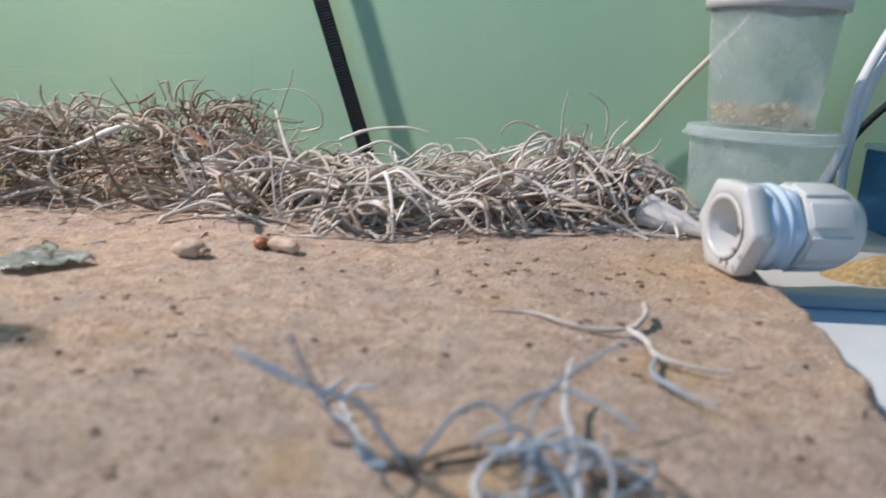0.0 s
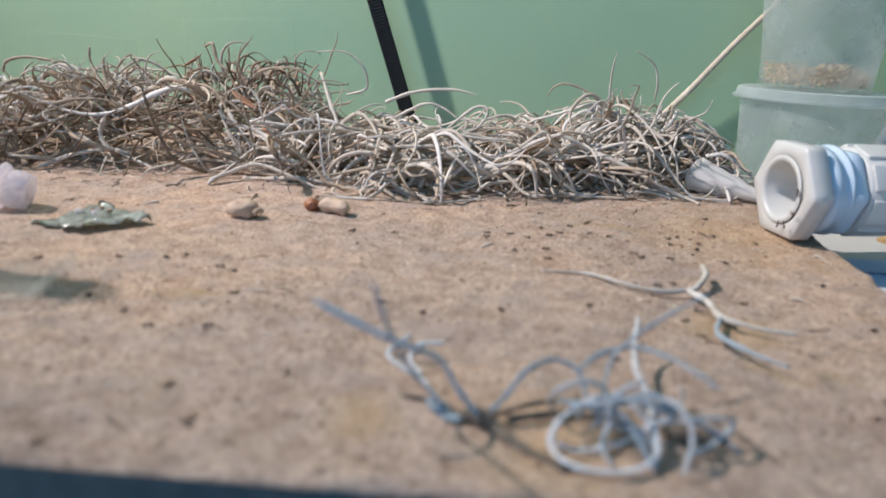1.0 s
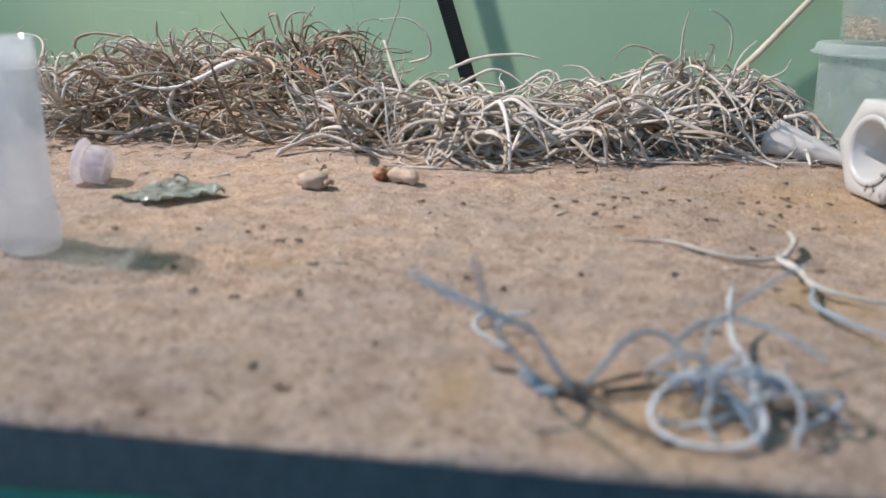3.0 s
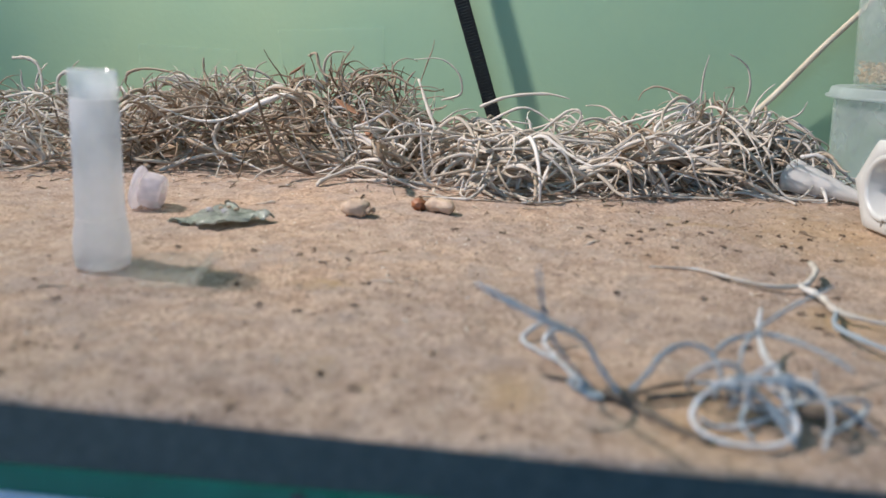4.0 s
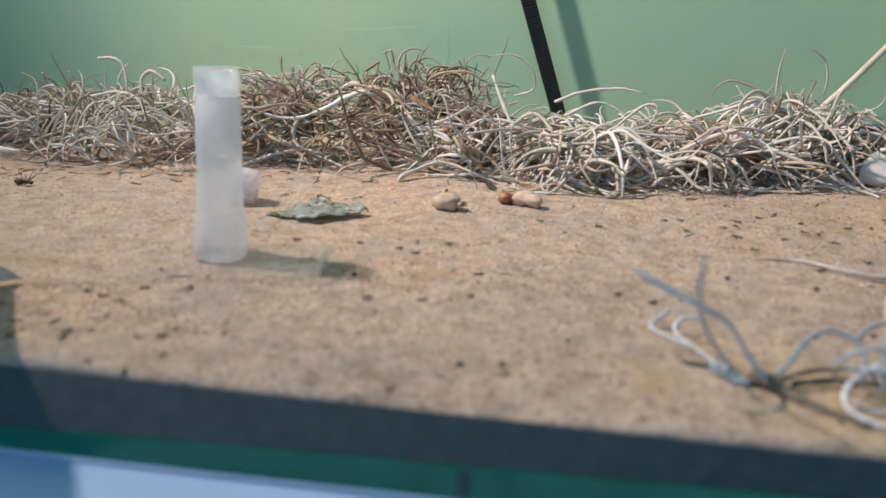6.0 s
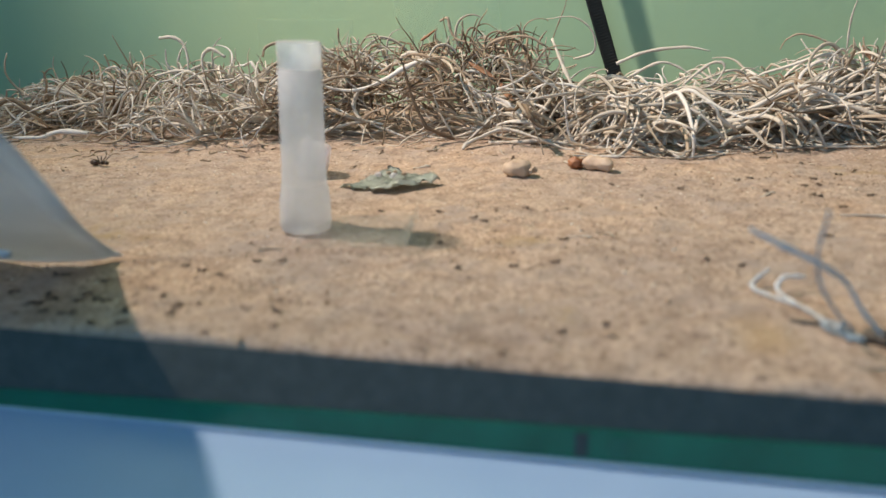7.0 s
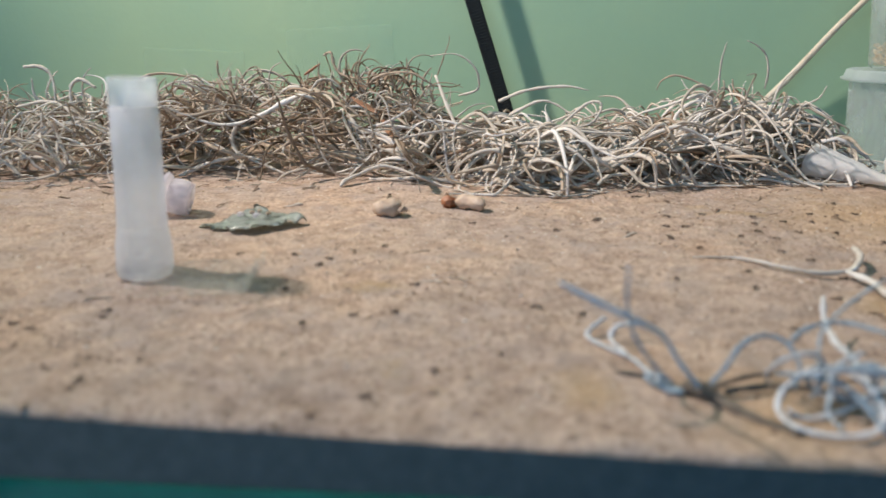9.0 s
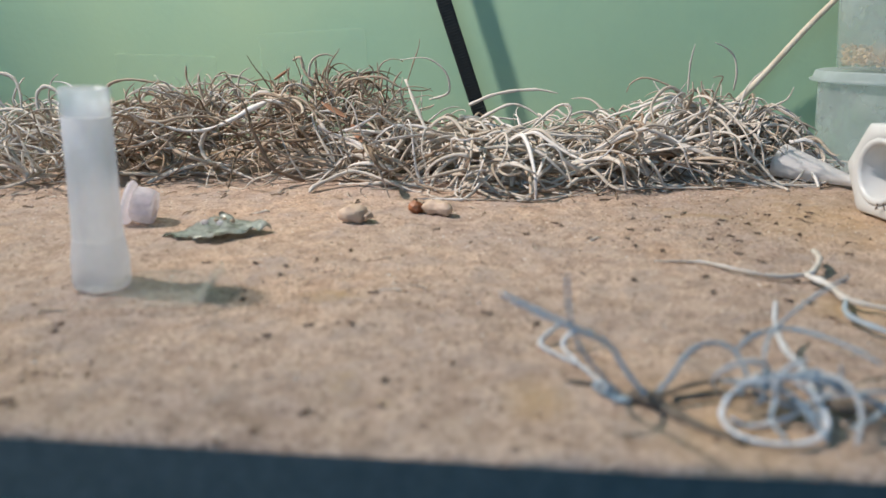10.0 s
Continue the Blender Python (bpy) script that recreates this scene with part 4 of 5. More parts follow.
def seed_mesh(name, length, width, height, bend, pinch, mat, parent, offset, yaw, label=""):
    bm = bmesh.new()
    bmesh.ops.create_uvsphere(bm, u_segments=20, v_segments=14, radius=1.0)
    for v in bm.verts:
        t = v.co.x
        k = 1 - pinch * math.exp(-(t * 3) ** 2)
        c = Vector((t * length / 2, v.co.y * width / 2 * k + bend * t * t, v.co.z * height / 2 * k))
        c += v.co * noise.noise(v.co * 2.5 + Vector((length * 1000, 0, 0))) * 0.0011
        v.co = c
    bmesh.ops.transform(bm, matrix=Matrix.Translation(offset) @ Matrix.Rotation(radians(yaw), 4, "Z"), verts=bm.verts)
    return part(name, bm, mat, parent, label)


def seeds():
    ob = thing("peanut_shell", pose(-0.0810, 0.238, ground_z(-0.0810, 0.238)), "pale peanut half with a frayed end on the sand", "peanut")
    seed_mesh("shell", 0.0108, 0.0074, 0.0068, 0.0006, 0.05, HUSK, ob, (0, 0, 0.0026), 12)
    seed_mesh("germ", 0.0042, 0.0016, 0.0018, -0.0008, 0.0, HUSK, ob, (0.0052, -0.0012, 0.0024), 60, "torn brown flap")
    ob = thing("peanut_shell", pose(-0.054, 0.252, ground_z(-0.054, 0.252)), "opened peanut with a red-brown kernel beside it", "peanut")
    seed_mesh("shell", 0.0128, 0.0066, 0.0062, -0.0012, 0.22, HUSK, ob, (0.002, -0.0005, 0.0027), -28)
    seed_mesh("kernel", 0.0056, 0.0046, 0.0046, 0.0, 0.0, SKIN, ob, (-0.0066, 0.001, 0.0021), 15, "shiny red-brown kernel")


def cable_gland():
    """A white nylon gland: hex lock nut, thread, gasket, hex body, ribbed dome."""
    axis = pose(0.1035, 0.2565, 0.0168, 0, 90, 11) @ Matrix.Diagonal((0.92, 0.92, 0.85, 1))
    ob = thing("cable_gland", axis, "white nylon cable gland lying half off the sand", "cable gland")

    def ring(outer, inner, z0, z1, sides, bevel, turn=0.0):
        bm = bmesh.new()
        n = sides
        def loop(r, z, k):
            return [bm.verts.new((r * math.cos(2 * math.pi * i / k + turn), r * math.sin(2 * math.pi * i / k + turn), z)) for i in range(k)]
        o = [loop(outer - bevel, z0, n), loop(outer, z0 + bevel, n), loop(outer, z1 - bevel, n), loop(outer - bevel, z1, n)]
        i_ = [loop(inner + 0.0006, z0, n), loop(inner, z0 + 0.0006, n), loop(inner, z1, n)]
        chain = [i_[2], i_[1], i_[0], o[0], o[1], o[2], o[3]]
        for a, b in zip(chain, chain[1:]):
            for i in range(n):
                j = (i + 1) % n
                bm.faces.new((a[i], b[i], b[j], a[j]))
        return bm

    def hexed(bm, r, soft):
        """Presses a round ring to a softened hexagon."""
        for v in bm.verts:
            a = math.atan2(v.co.y, v.co.x)
            d = math.hypot(v.co.x, v.co.y)
            if d > r * 0.8:
                h = r * math.cos(math.pi / 6) / math.cos((a + math.pi / 6) % (math.pi / 3) - math.pi / 6)
                h = min(h, r * soft)
                s = h / r
                v.co.x *= s
                v.co.y *= s
        return bm

    nut = hexed(ring(0.0202, 0.0120, 0.0, 0.0092, 72, 0.0010), 0.0202, 0.985)
    part("lock_nut", nut, WHITE_NYLON, ob, "white hexagonal lock nut")
    bore = lathe(bmesh.new(), [(0.0129, -0.0006), (0.0122, -0.0012), (0.0108, -0.0008), (0.0102, 0.0004), (0.0100, 0.024), (0.0085, 0.0245), (0.0082, 0.058)], 48)
    part("bore", bore, WHITE_NYLON, ob, "smooth threaded pipe")
    part("gasket", lathe(bmesh.new(), [(0.012, 0.0094), (0.0163, 0.0096), (0.0170, 0.0128), (0.0170, 0.0146), (0.0158, 0.0152), (0.0158, 0.0178), (0.0172, 0.0184), (0.0172, 0.0196), (0.012, 0.0198)], 48), BLUE_GASKET, ob, "pale blue sealing gasket")
    mid = hexed(ring(0.0178, 0.0120, 0.0200, 0.0262, 72, 0.0008), 0.0178, 0.96)
    part("hex_body", mid, BLUE_GASKET, ob, "pale bluish hexagonal body")
    dome = lathe(bmesh.new(), [(0.0115, 0.0266), (0.0158, 0.0268), (0.0166, 0.0276), (0.0168, 0.046), (0.0160, 0.0515), (0.0140, 0.0560), (0.0108, 0.0585), (0.0080, 0.0587)], 48)
    dome_ob = part("dome_nut", dome, WHITE_NYLON, ob, "white domed clamping nut")
    rib = None
    for k in range(8):
        a = 2 * math.pi * (k + 0.4) / 8
        m = Matrix.Rotation(a, 4, "Z") @ Matrix.Translation((0.0166, 0, 0.038))
        if rib is None:
            rib = part("grip_rib", box(bmesh.new(), (-0.0012, -0.0050, -0.0098), (0.0006, 0.0050, 0.0098), 0.0006), WHITE_NYLON, dome_ob)
            rib.matrix_basis = m
        else:
            r = new("grip_rib", rib.data)
            r.parent = dome_ob
            r.matrix_basis = m


def food_cups():
    cx, cy, z0 = 0.1625, 0.374, -0.0100
    ob = thing("food_cup", pose(cx, cy, z0), "lidded clear plastic cup on the grey board", "plastic cup", "stacked cups")
    part("wall", lathe(bmesh.new(), [(0.0002, 0.001), (0.0290, 0.0006), (0.0312, 0.002), (0.0346, 0.052), (0.0337, 0.052), (0.0304, 0.003)], 56), CUP, ob)
    lid = [(0.0330, 0.0500), (0.0382, 0.0502), (0.0388, 0.0512), (0.0372, 0.0520), (0.0364, 0.0550), (0.0350, 0.0556), (0.0334, 0.0548), (0.0002, 0.0548)]
    part("lid", lathe(bmesh.new(), lid, 56), CUP_LID, ob, "clear snap-on lid with a wide rim")
    z1 = z0 + 0.0553
    ob = thing("food_cup", pose(cx - 0.002, cy, z1), "tall clear cup of oat flakes with a white lid", "plastic cup", "stacked cups")
    part("wall", lathe(bmesh.new(), [(0.0002, 0.0008), (0.0235, 0.0006), (0.0252, 0.002), (0.0303, 0.057), (0.0294, 0.057), (0.0244, 0.003)], 56), CUP, ob)
    part("lid", lathe(bmesh.new(), [(0.0304, 0.0560), (0.0328, 0.0562), (0.0332, 0.0620), (0.0320, 0.0632), (0.0002, 0.0632)], 56), WHITE_NYLON, ob, "white snap-on lid")
    rng = random.Random(9)
    verts, faces = [], []
    flake = [Vector((0, 0, 0.5)), Vector((1, 0, 0)), Vector((0.2, 0.8, 0)), Vector((-0.9, 0.3, 0)), Vector((-0.4, -0.8, 0)), Vector((0.5, -0.7, 0)), Vector((0, 0, -0.5))]
    tris = [(0, i, i % 5 + 1) for i in range(1, 6)] + [(6, i % 5 + 1, i) for i in range(1, 6)]
    for k in range(1700):
        a, q = rng.uniform(0, 6.283), math.sqrt(rng.random()) * 0.0236
        m = pose(q * math.cos(a), q * math.sin(a), 0.0024 + rng.random() * (0.0085 + 0.0018 * math.sin(a * 3)), rng.uniform(-60, 60), rng.uniform(-60, 60), rng.uniform(0, 360))
        s = rng.uniform(0.0006, 0.0012)
        n = len(verts)
        verts += [m @ (Vector((c.x, c.y, c.z * 0.5)) * s) for c in flake]
        faces += [tuple(n + i for i in t) for t in tris]
    tagged(link_mesh("oat_flakes", mesh_of("oat_flakes", verts, faces, False), OATS), "layer of beige oat flakes in the upper cup", "oat flakes", kind="stuff").matrix_world = pose(cx - 0.002, cy, z1)


def tissue():
    """A crumpled cone of white paper that pokes out from under the heap's end."""
    bm = bmesh.new()
    rings, sides, grid = 14, 26, []
    tip, mouth = Vector((0.1240, 0.300, 0.0022)), Vector((0.0960, 0.3290, 0.0080))
    axis = (mouth - tip).normalized()
    across = axis.cross(Vector((0, 0, 1))).normalized()
    up = across.cross(axis)
    for i in range(rings + 1):
        q = i / rings
        row = []
        for j in range(sides):
            a = 2 * math.pi * j / sides
            r = 0.0004 + 0.0082 * q
            p = tip.lerp(mouth, q) + r * (across * math.cos(a) + up * math.sin(a) * 0.92)
            p += 0.0010 * q * (up * noise.noise(p * 170) + across * noise.noise(p * 210 + Vector((4, 0, 0)))) + up * 0.0006 * noise.noise(p * 520)
            p.z = max(p.z, 0.0014)
            row.append(bm.verts.new(p))
        grid.append(row)
    for r0, r1 in zip(grid, grid[1:]):
        for j in range(sides):
            k = (j + 1) % sides
            bm.faces.new((r0[j], r0[k], r1[k], r1[j]))
    bm.faces.new(grid[0])
    bmesh.ops.recalc_face_normals(bm, faces=bm.faces[:])
    bmesh.ops.solidify(bm, geom=bm.faces[:], thickness=0.0004)
    tagged(part("tissue", bm, PAPER), "crumpled white paper cone at the end of the air plant", "paper")


def scoop():
    """A curled white plastic scoop that leans out over the sand's front edge, shaped to fit the camera's view."""
    bm = bmesh.new()
    n, k, grid = 26, 24, []
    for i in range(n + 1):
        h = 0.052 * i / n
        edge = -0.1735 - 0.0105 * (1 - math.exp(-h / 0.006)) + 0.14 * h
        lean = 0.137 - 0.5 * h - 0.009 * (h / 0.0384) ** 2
        eye_pull = 0.20 * (1 - math.exp(-(h / 0.010) ** 2))  # slides the points towards the camera, so the outline still fits its view
        edge, lean, high = edge + eye_pull * (-0.056 - edge), lean + eye_pull * (-0.022 - lean), 0.0010 + h + eye_pull * (0.060 - h)
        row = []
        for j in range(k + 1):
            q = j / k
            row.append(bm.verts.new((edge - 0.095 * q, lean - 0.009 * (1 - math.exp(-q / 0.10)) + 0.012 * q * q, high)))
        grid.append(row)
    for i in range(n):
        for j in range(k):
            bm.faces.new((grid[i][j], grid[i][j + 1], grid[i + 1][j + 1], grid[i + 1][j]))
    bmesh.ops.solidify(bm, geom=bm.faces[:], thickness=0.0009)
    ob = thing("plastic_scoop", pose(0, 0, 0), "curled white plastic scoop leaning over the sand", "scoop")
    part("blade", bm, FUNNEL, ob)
    # added bead that stands for a glint of light through a hole
    bm = bmesh.new()
    bmesh.ops.create_uvsphere(bm, u_segments=16, v_segments=10, radius=0.0016, matrix=Matrix.Translation((-0.1976, 0.1240, 0.0052)) @ Matrix.Diagonal((1.3, 0.7, 0.9, 1)))
    part("glint_bead", bm, GLINT, ob, "small shiny pale blue bead in place of light through a hole")


def side_clutter():
    """Beyond the sand's end: cables, a blue box and a heap of granules."""
    for pts, r in (([(0.262, 0.41, 0.135), (0.243, 0.412, 0.105), (0.229, 0.414, 0.066), (0.226, 0.416, 0.03), (0.214, 0.414, 0.002), (0.205, 0.405, -0.008)], 0.0030),
                   ([(0.275, 0.415, 0.120), (0.246, 0.418, 0.088), (0.236, 0.419, 0.060), (0.232, 0.42, 0.02), (0.236, 0.418, -0.007)], 0.0026)):
        line = smooth_line(pts, 8)
        v, f = sweep(line, [r] * len(line), 10)
        tagged(link_mesh("power_cable", mesh_of("power_cable", v, f), CABLE), "white power cable hanging beside the cups", "cable", "hanging cables")
    line = smooth_line([(0.30, 0.425, 0.10), (0.262, 0.428, 0.066), (0.238, 0.43, 0.036), (0.228, 0.428, 0.004), (0.232, 0.424, -0.008)], 8)
    v, f = sweep(line, [0.0022] * len(line), 8)
    tagged(link_mesh("power_cable", mesh_of("power_cable", v, f), STRAP), "black power cable hanging behind the cups", "cable", "hanging cables")
    ob = thing("blue_box", pose(0.285, 0.385, -0.0100), "dark blue cardboard box behind the cable gland", "box")
    part("body", box(bmesh.new(), (-0.042, -0.02, 0), (0.06, 0.035, 0.044), 0.0008), BLUE_CARD, ob, smooth=False)
    part("lid", box(bmesh.new(), (-0.043, -0.021, 0.0442), (0.061, 0.036, 0.0475), 0.0008), CUP_LID, ob, "pale clear-edged lid", smooth=False)
    bm = bmesh.new()
    rings, sides = 10, 28
    vs = []
    for i in range(rings + 1):
        q = i / rings
        row = []
        for s in range(sides):
            a = 2 * math.pi * s / sides
            p = Vector((0.034 * q * math.cos(a), 0.016 * q * math.sin(a), 0.0105 * (1 - q * q)))
            p.z += 0.0012 * noise.noise(p * 300) * (1 - q)
            row.append(bm.verts.new(p))
        vs.append(row)
    for a, b in zip(vs, vs[1:]):
        for s in range(sides):
            t = (s + 1) % sides
            bm.faces.new((a[s], b[s], b[t], a[t]))
    ob = part("grain_mound", bm, GOLD_MESH)
    ob.matrix_world = pose(0.197, 0.296, -0.0100)
    tagged(ob, "small heap of brown-gold granules on the grey board", "granules")


def wall_patches():
    """Faint see-through rectangles added for the pale lit patches on the painted wall."""
    for x0, x1, z0, z1, tilt in ((-0.271, -0.206, 0.030, 0.0525, 2), (-0.178, -0.112, 0.040, 0.066, -3)):
        bm = box(bmesh.new(), (-(x1 - x0) / 2, -0.00005, -(z1 - z0) / 2), ((x1 - x0) / 2, 0.0, (z1 - z0) / 2))
        ob = part("lit_patch", bm, PATCH, smooth=False)
        ob.matrix_world = pose((x0 + x1) / 2, BACK + 0.0015, (z0 + z1) / 2, 0, tilt, 0)
        tagged(ob, "faint pale rectangle added for a lit patch on the green wall", "film", "film patches")


feeder_tube()
stopper()
clear_slip()
foil()
seeds()
cable_gland()
food_cups()
tissue()
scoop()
side_clutter()
wall_patches()


# ---- crumbs, grains and ants ----
def scatter(name, count, small, large, mat, label, category, seed, flat, clusters):
    """Many tiny angular bits, lying on the sand."""
    rng = random.Random(seed)
    verts, faces = [], []
    shape = [Vector((1, 0, 0)), Vector((-1, 0.1, 0)), Vector((0.1, 0.8, 0)), Vector((-0.1, -0.8, 0)), Vector((0, 0.1, 0.8)), Vector((0, 0, -0.8))]
    tris = [(4, 0, 2), (4, 2, 1), (4, 1, 3), (4, 3, 0), (5, 2, 0), (5, 1, 2), (5, 3, 1), (5, 0, 3)]
    for k in range(count):
        if clusters and rng.random() < 0.6:
            cx, cy, sx, sy = rng.choice(clusters)
            x, y = rng.gauss(cx, sx), rng.gauss(cy, sy)
        else:
            x, y = rng.uniform(-0.36, 0.12), rng.uniform(0.096, 0.34)
        if not FRONT + 0.001 < y < 0.42 or x > right_edge(y) - 0.006:
            continue
        s = rng.uniform(small, large) * (1 if rng.random() < 0.8 else 1.7)
        m = pose(x, y, ground_z(x, y) + s * 0.15, rng.uniform(-25, 25), rng.uniform(-25, 25), rng.uniform(0, 360))
        n = len(verts)
        verts += [m @ Vector((c.x * s * rng.uniform(0.8, 1.5), c.y * s * rng.uniform(0.5, 1.0), c.z * s * flat)) for c in shape]
        faces += [tuple(n + i for i in t) for t in tris]
    tagged(link_mesh(name, mesh_of(name, verts, faces, False), mat), label, category, kind="stuff")


scatter("dark_crumbs", 5200, 0.00012, 0.00034, DEBRIS, "dark brown crumbs and frass scattered over the sand", "crumbs", 31, 0.6,
        [(0.07, 0.25, 0.03, 0.022), (0.03, 0.235, 0.03, 0.02), (-0.05, 0.15, 0.025, 0.02), (-0.09, 0.165, 0.03, 0.02), (-0.15, 0.125, 0.02, 0.012), (0.06, 0.16, 0.02, 0.02)])
scatter("dark_crumbs", 1700, 0.00020, 0.00046, DEBRIS, "coarser dark crumbs gathered in loose patches on the sand", "crumbs", 33, 0.6,
        [(-0.075, 0.165, 0.030, 0.016), (-0.05, 0.15, 0.025, 0.012), (-0.03, 0.20, 0.03, 0.02), (0.04, 0.225, 0.03, 0.012), (0.075, 0.262, 0.022, 0.012), (-0.155, 0.118, 0.02, 0.01)])
scatter("dark_crumbs", 110, 0.0005, 0.0010, DEBRIS, "few large brown clumps near the front of the sand", "crumbs", 35, 0.4,
        [(-0.12, 0.115, 0.04, 0.010), (-0.04, 0.115, 0.03, 0.012), (0.03, 0.125, 0.03, 0.014)])
scatter("sand_grains", 7000, 0.00014, 0.00038, GRAIN, "coarse pale sand grains", "sand grains", 32, 0.8, [])


def dry_fragments():
    """Short broken bits of strand lying in front of the heap."""
    rng = random.Random(44)
    verts, faces = [], []
    for k in range(110):
        x = rng.uniform(-0.34, 0.11)
        y = heap_front(x) - 0.004 - abs(rng.gauss(0, 0.012)) if k < 85 else rng.uniform(0.13, 0.26)
        if not clear_spot(x, min(y, 0.28)):
            continue
        yaw, bend, line, q = rng.uniform(0, 6.283), rng.gauss(0, 90), [], Vector((x, y, 0))
        for i in range(7):
            q.z = ground_z(q.x, q.y) + 0.0004 + 0.0003 * math.sin(i)
            line.append(q.copy())
            step = rng.uniform(0.0006, 0.0017)
            q = q + step * Vector((math.cos(yaw), math.sin(yaw), 0))
            yaw += bend * step
        v, f = sweep(line, taper(7, rng.uniform(0.00022, 0.0005), 0.3), 5, 0.7)
        n = len(verts)
        verts += v
        faces += [tuple(n + i for i in g) for g in f]
    ob = link_mesh("dry_fragments", mesh_of("dry_fragments", verts, faces), BROWN_STRAND)
    tagged(ob, "short broken dry strands lying on the sand", "plant fragments", kind="stuff")


def ant_parts():
    """One small brown ant, its head towards +x."""
    ob = thing("ant", pose(0, 0, 0) , "small dark brown ant", "ant", "foraging ants")
    def blob(name, at, size):
        bm = bmesh.new()
        bmesh.ops.create_uvsphere(bm, u_segments=10, v_segments=7, radius=1.0, matrix=Matrix.Translation(at) @ Matrix.Diagonal((*size, 1)))
        part(name, bm, ANT, ob)
    blob("head", (0.00115, 0, 0.00058), (0.00037, 0.00031, 0.00027))
    blob("thorax", (0.00040, 0, 0.00062), (0.00050, 0.00023, 0.00025))
    blob("abdomen", (-0.00085, 0, 0.00060), (0.00068, 0.00042, 0.00040))
    for sx, lean in ((0.00065, 0.0007), (0.00040, 0.0), (0.00015, -0.0008)):
        for side in (-1, 1):
            line = [Vector((sx, side * 0.00015, 0.00055)), Vector((sx + lean * 0.5, side * 0.0006, 0.00085)), Vector((sx + lean, side * 0.00115, 0.00003))]
            v, f = sweep(line, [0.00009, 0.00008, 0.00005], 4)
            link_mesh("leg", mesh_of("leg", v, f), ANT, ob)
    for side in (-1, 1):
        line = [Vector((0.0014, side * 0.00015, 0.0006)), Vector((0.0017, side * 0.00045, 0.00085)), Vector((0.0022, side * 0.0006, 0.0005))]
        v, f = sweep(line, [0.00006, 0.00005, 0.00004], 4)
        link_mesh("antenna", mesh_of("antenna", v, f), ANT, ob)
    return ob


ANTS = [ant_parts()]
ANTS[0].scale = (0.82, 0.82, 0.82)
ANT_RNG = random.Random(77)
SPOTS = ((0.075, 0.245, 0.022, 0.016), (0.035, 0.232, 0.022, 0.014), (-0.12, 0.150, 0.022, 0.012), (-0.155, 0.118, 0.014, 0.010), (-0.168, 0.110, 0.012, 0.007), (-0.175, 0.106, 0.012, 0.006), (-0.05, 0.19, 0.05, 0.035), (0.05, 0.17, 0.025, 0.02))


def clear_spot(x, y):
    """Whether nothing else stands there."""
    solid = ((-0.1355, 0.168, 0.011), (-0.1235, 0.2215, 0.02), (-0.0795, 0.238, 0.009), (-0.054, 0.252, 0.012), (-0.157, 0.2355, 0.013), (-0.115, 0.162, 0.02), (0.11, 0.257, 0.02))
    if any(math.hypot(x - a, y - b) < r for a, b, r in solid):
        return False
    return FRONT + 0.004 < y < 0.285 and -0.35 < x < right_edge(y) - 0.009 and not (x < -0.165 and y > 0.125 and y < 0.16)


dry_fragments()
ANT_STARTS = []
while len(ANT_STARTS) < 88:
    spot = ANT_RNG.choice(SPOTS)
    ax, ay = ANT_RNG.gauss(spot[0], spot[2]), ANT_RNG.gauss(spot[1], spot[3])
    if clear_spot(ax, ay):
        ANT_STARTS.append((ax, ay, ANT_RNG.uniform(0, 360)))
for ax, ay, aw in ANT_STARTS[1:]:
    ANTS.append(copy_thing(ANTS[0], pose(ax, ay, ground_z(ax, ay), 0, 0, aw)))
ANTS[0].matrix_basis = pose(ANT_STARTS[0][0], ANT_STARTS[0][1], ground_z(*ANT_STARTS[0][:2]), 0, 0, ANT_STARTS[0][2]) @ Matrix.Scale(0.82, 4)


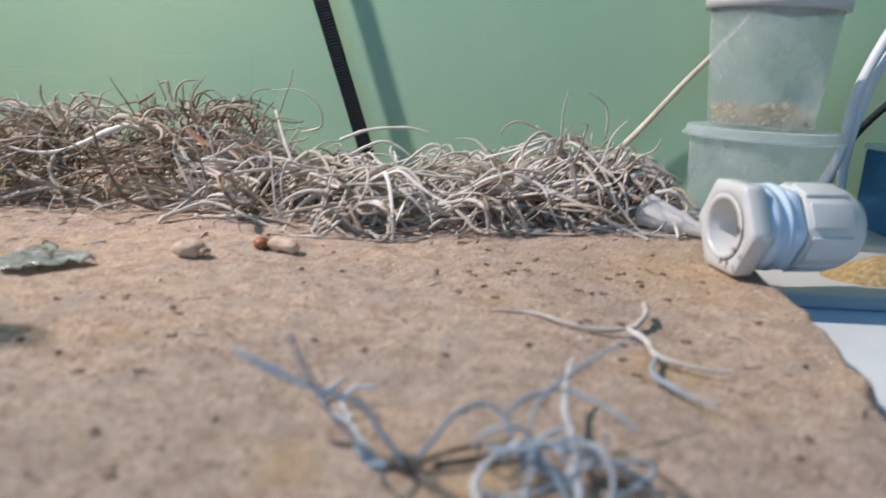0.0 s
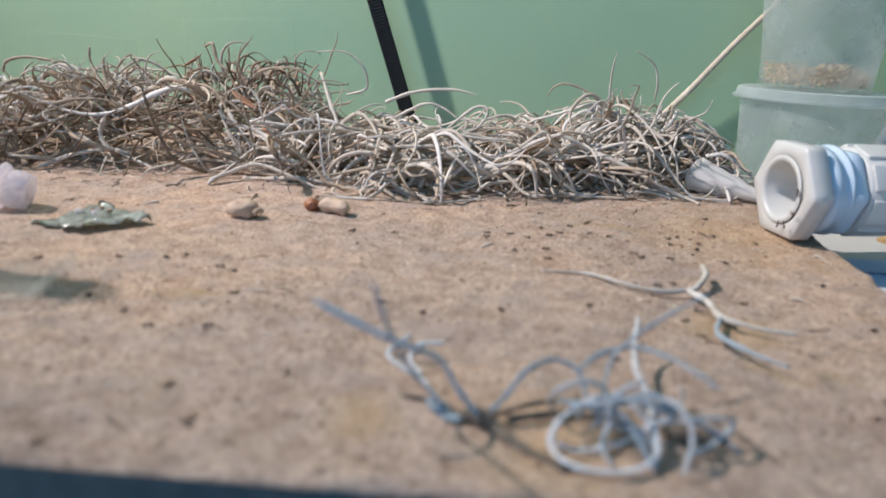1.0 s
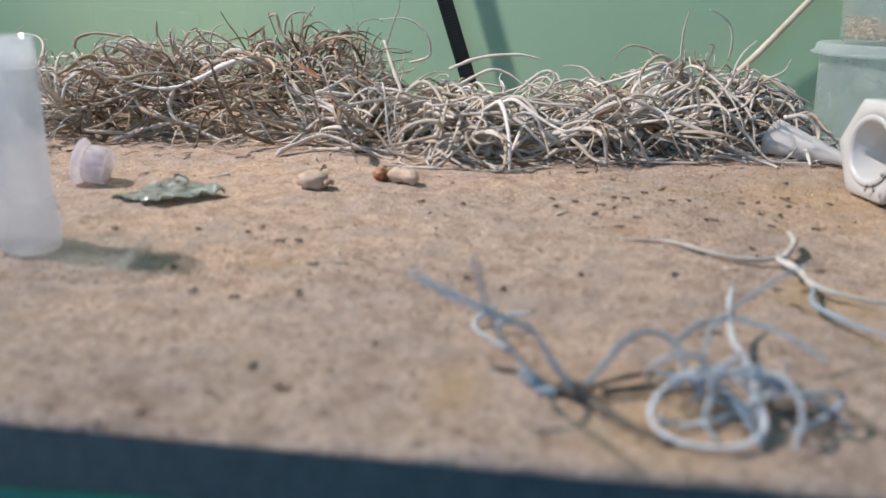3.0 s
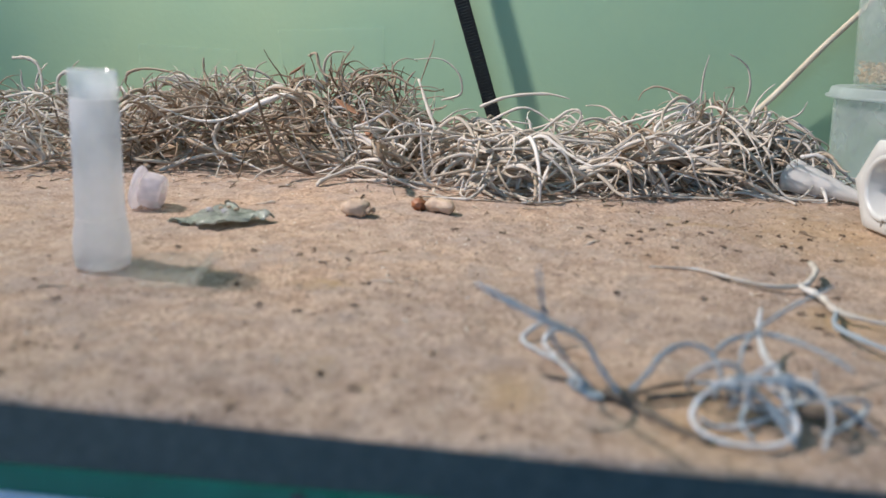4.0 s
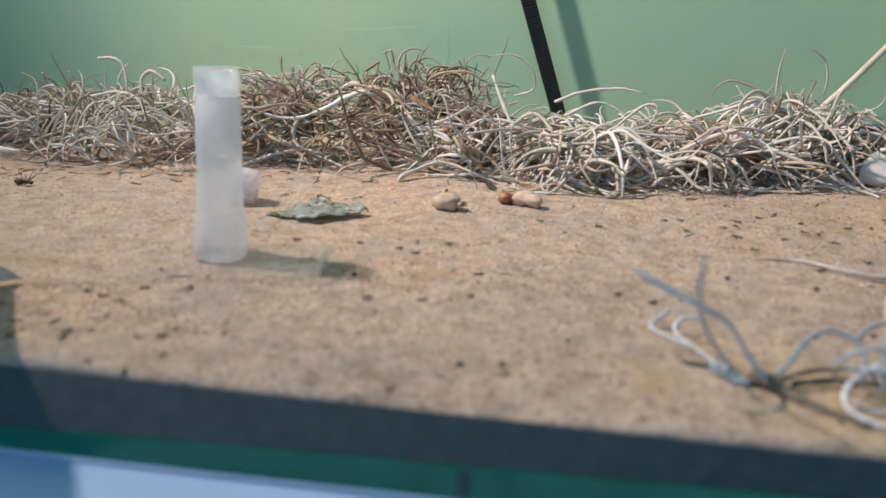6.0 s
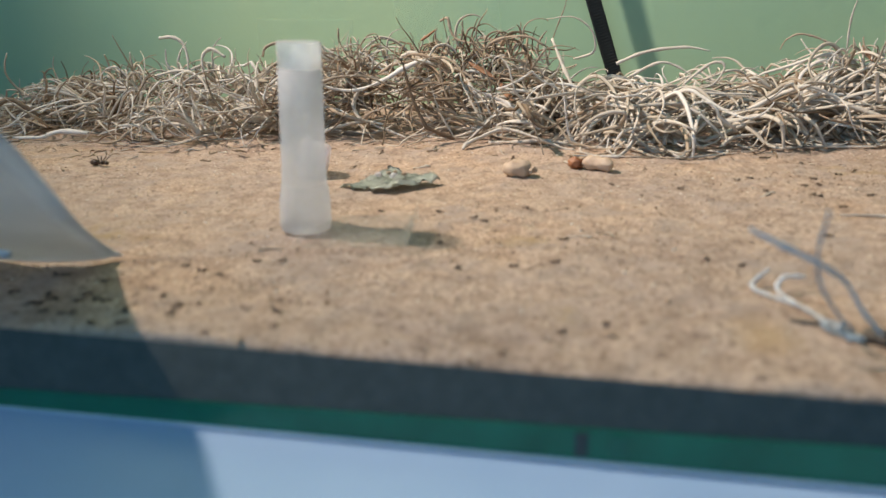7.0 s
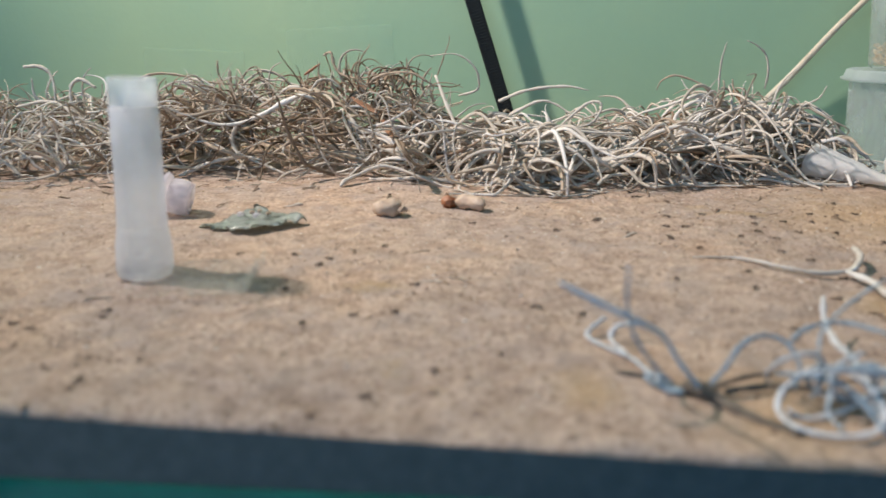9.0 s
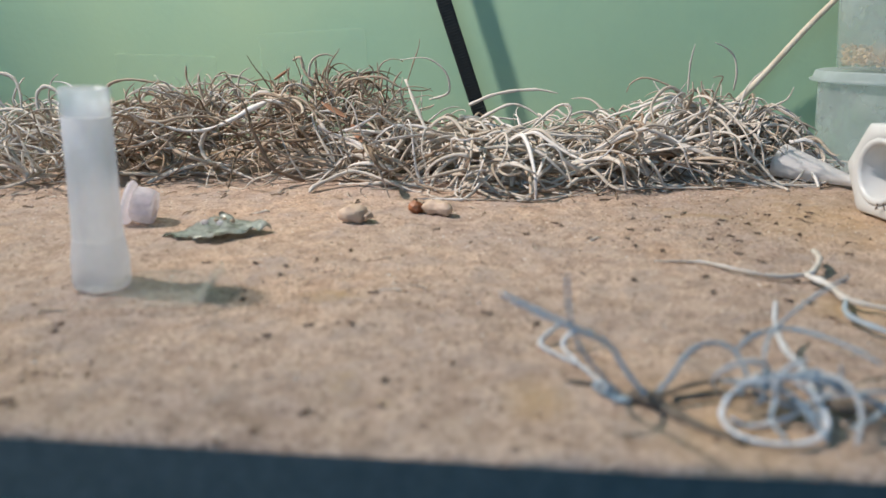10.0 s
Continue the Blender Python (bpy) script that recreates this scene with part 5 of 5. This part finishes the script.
for gx, gy, gz, rx, ry, rz in ((0.1030, 0.2475, 0.0062, 0, -80, 30), (0.1038, 0.2445, 0.0110, 0, -84, 80), (0.1028, 0.2520, 0.0052, 0, -78, -20), (0.1045, 0.2450, 0.0180, 0, -82, 200)):
    ANTS.append(copy_thing(ANTS[0], pose(gx, gy, gz, 0, 0, 11) @ pose(0, 0, 0, 0, -90, 0) @ pose(0, 0, 0, 0, 0, rz)))


def insect_husk():
    """A large dead insect on the sand, legs drawn up."""
    ob = thing("insect_husk", pose(-0.253, 0.240, ground_z(-0.253, 0.240)), "large dead dark brown insect lying on the sand", "insect")
    for name, at, size in (("head", (0.0032, 0, 0.0015), (0.0010, 0.0009, 0.0008)), ("thorax", (0.0010, 0, 0.0016), (0.0015, 0.0009, 0.0009)), ("abdomen", (-0.0022, 0.0003, 0.0016), (0.0021, 0.0014, 0.0013))):
        bm = bmesh.new()
        bmesh.ops.create_uvsphere(bm, u_segments=14, v_segments=9, radius=1.0, matrix=Matrix.Translation(at) @ Matrix.Diagonal((*size, 1)))
        part(name, bm, ANT, ob)
    for sx, ex, ez in ((0.0018, 0.0042, 0.0046), (0.0010, 0.0020, 0.0052), (0.0002, -0.0012, 0.0040)):
        for side in (-1, 1):
            line = [Vector((sx, side * 0.0006, 0.0018)), Vector(((sx + ex) / 2, side * 0.0024, 0.0034)), Vector((ex, side * 0.0034, ez))]
            v, f = sweep(line, [0.00022, 0.00018, 0.0001], 5)
            link_mesh("leg", mesh_of("leg", v, f), ANT, ob)


insect_husk()


def motions():
    """The ants wander: each walks, turns and pauses on the sand."""
    rng = random.Random(5)
    for k, (x, y, yaw) in enumerate(ANT_STARTS):
        if k % 3 == 2:
            continue
        rows, speed = [], rng.uniform(0.0012, 0.0040)
        for i in range(21):
            rows.append((i * 0.5, pose(x, y, ground_z(x, y), 0, 0, yaw)))
            go = 0.0 if rng.random() < 0.2 else speed * 0.5 * rng.uniform(0.6, 1.3)
            yaw += rng.gauss(0, 22)
            for _ in range(9):
                nx, ny = x + go * math.cos(radians(yaw)), y + go * math.sin(radians(yaw))
                if clear_spot(nx, ny):
                    break
                yaw += 9
            else:
                nx, ny = x, y
            x, y = nx, ny
        walk(ANTS[k], rows)


motions()
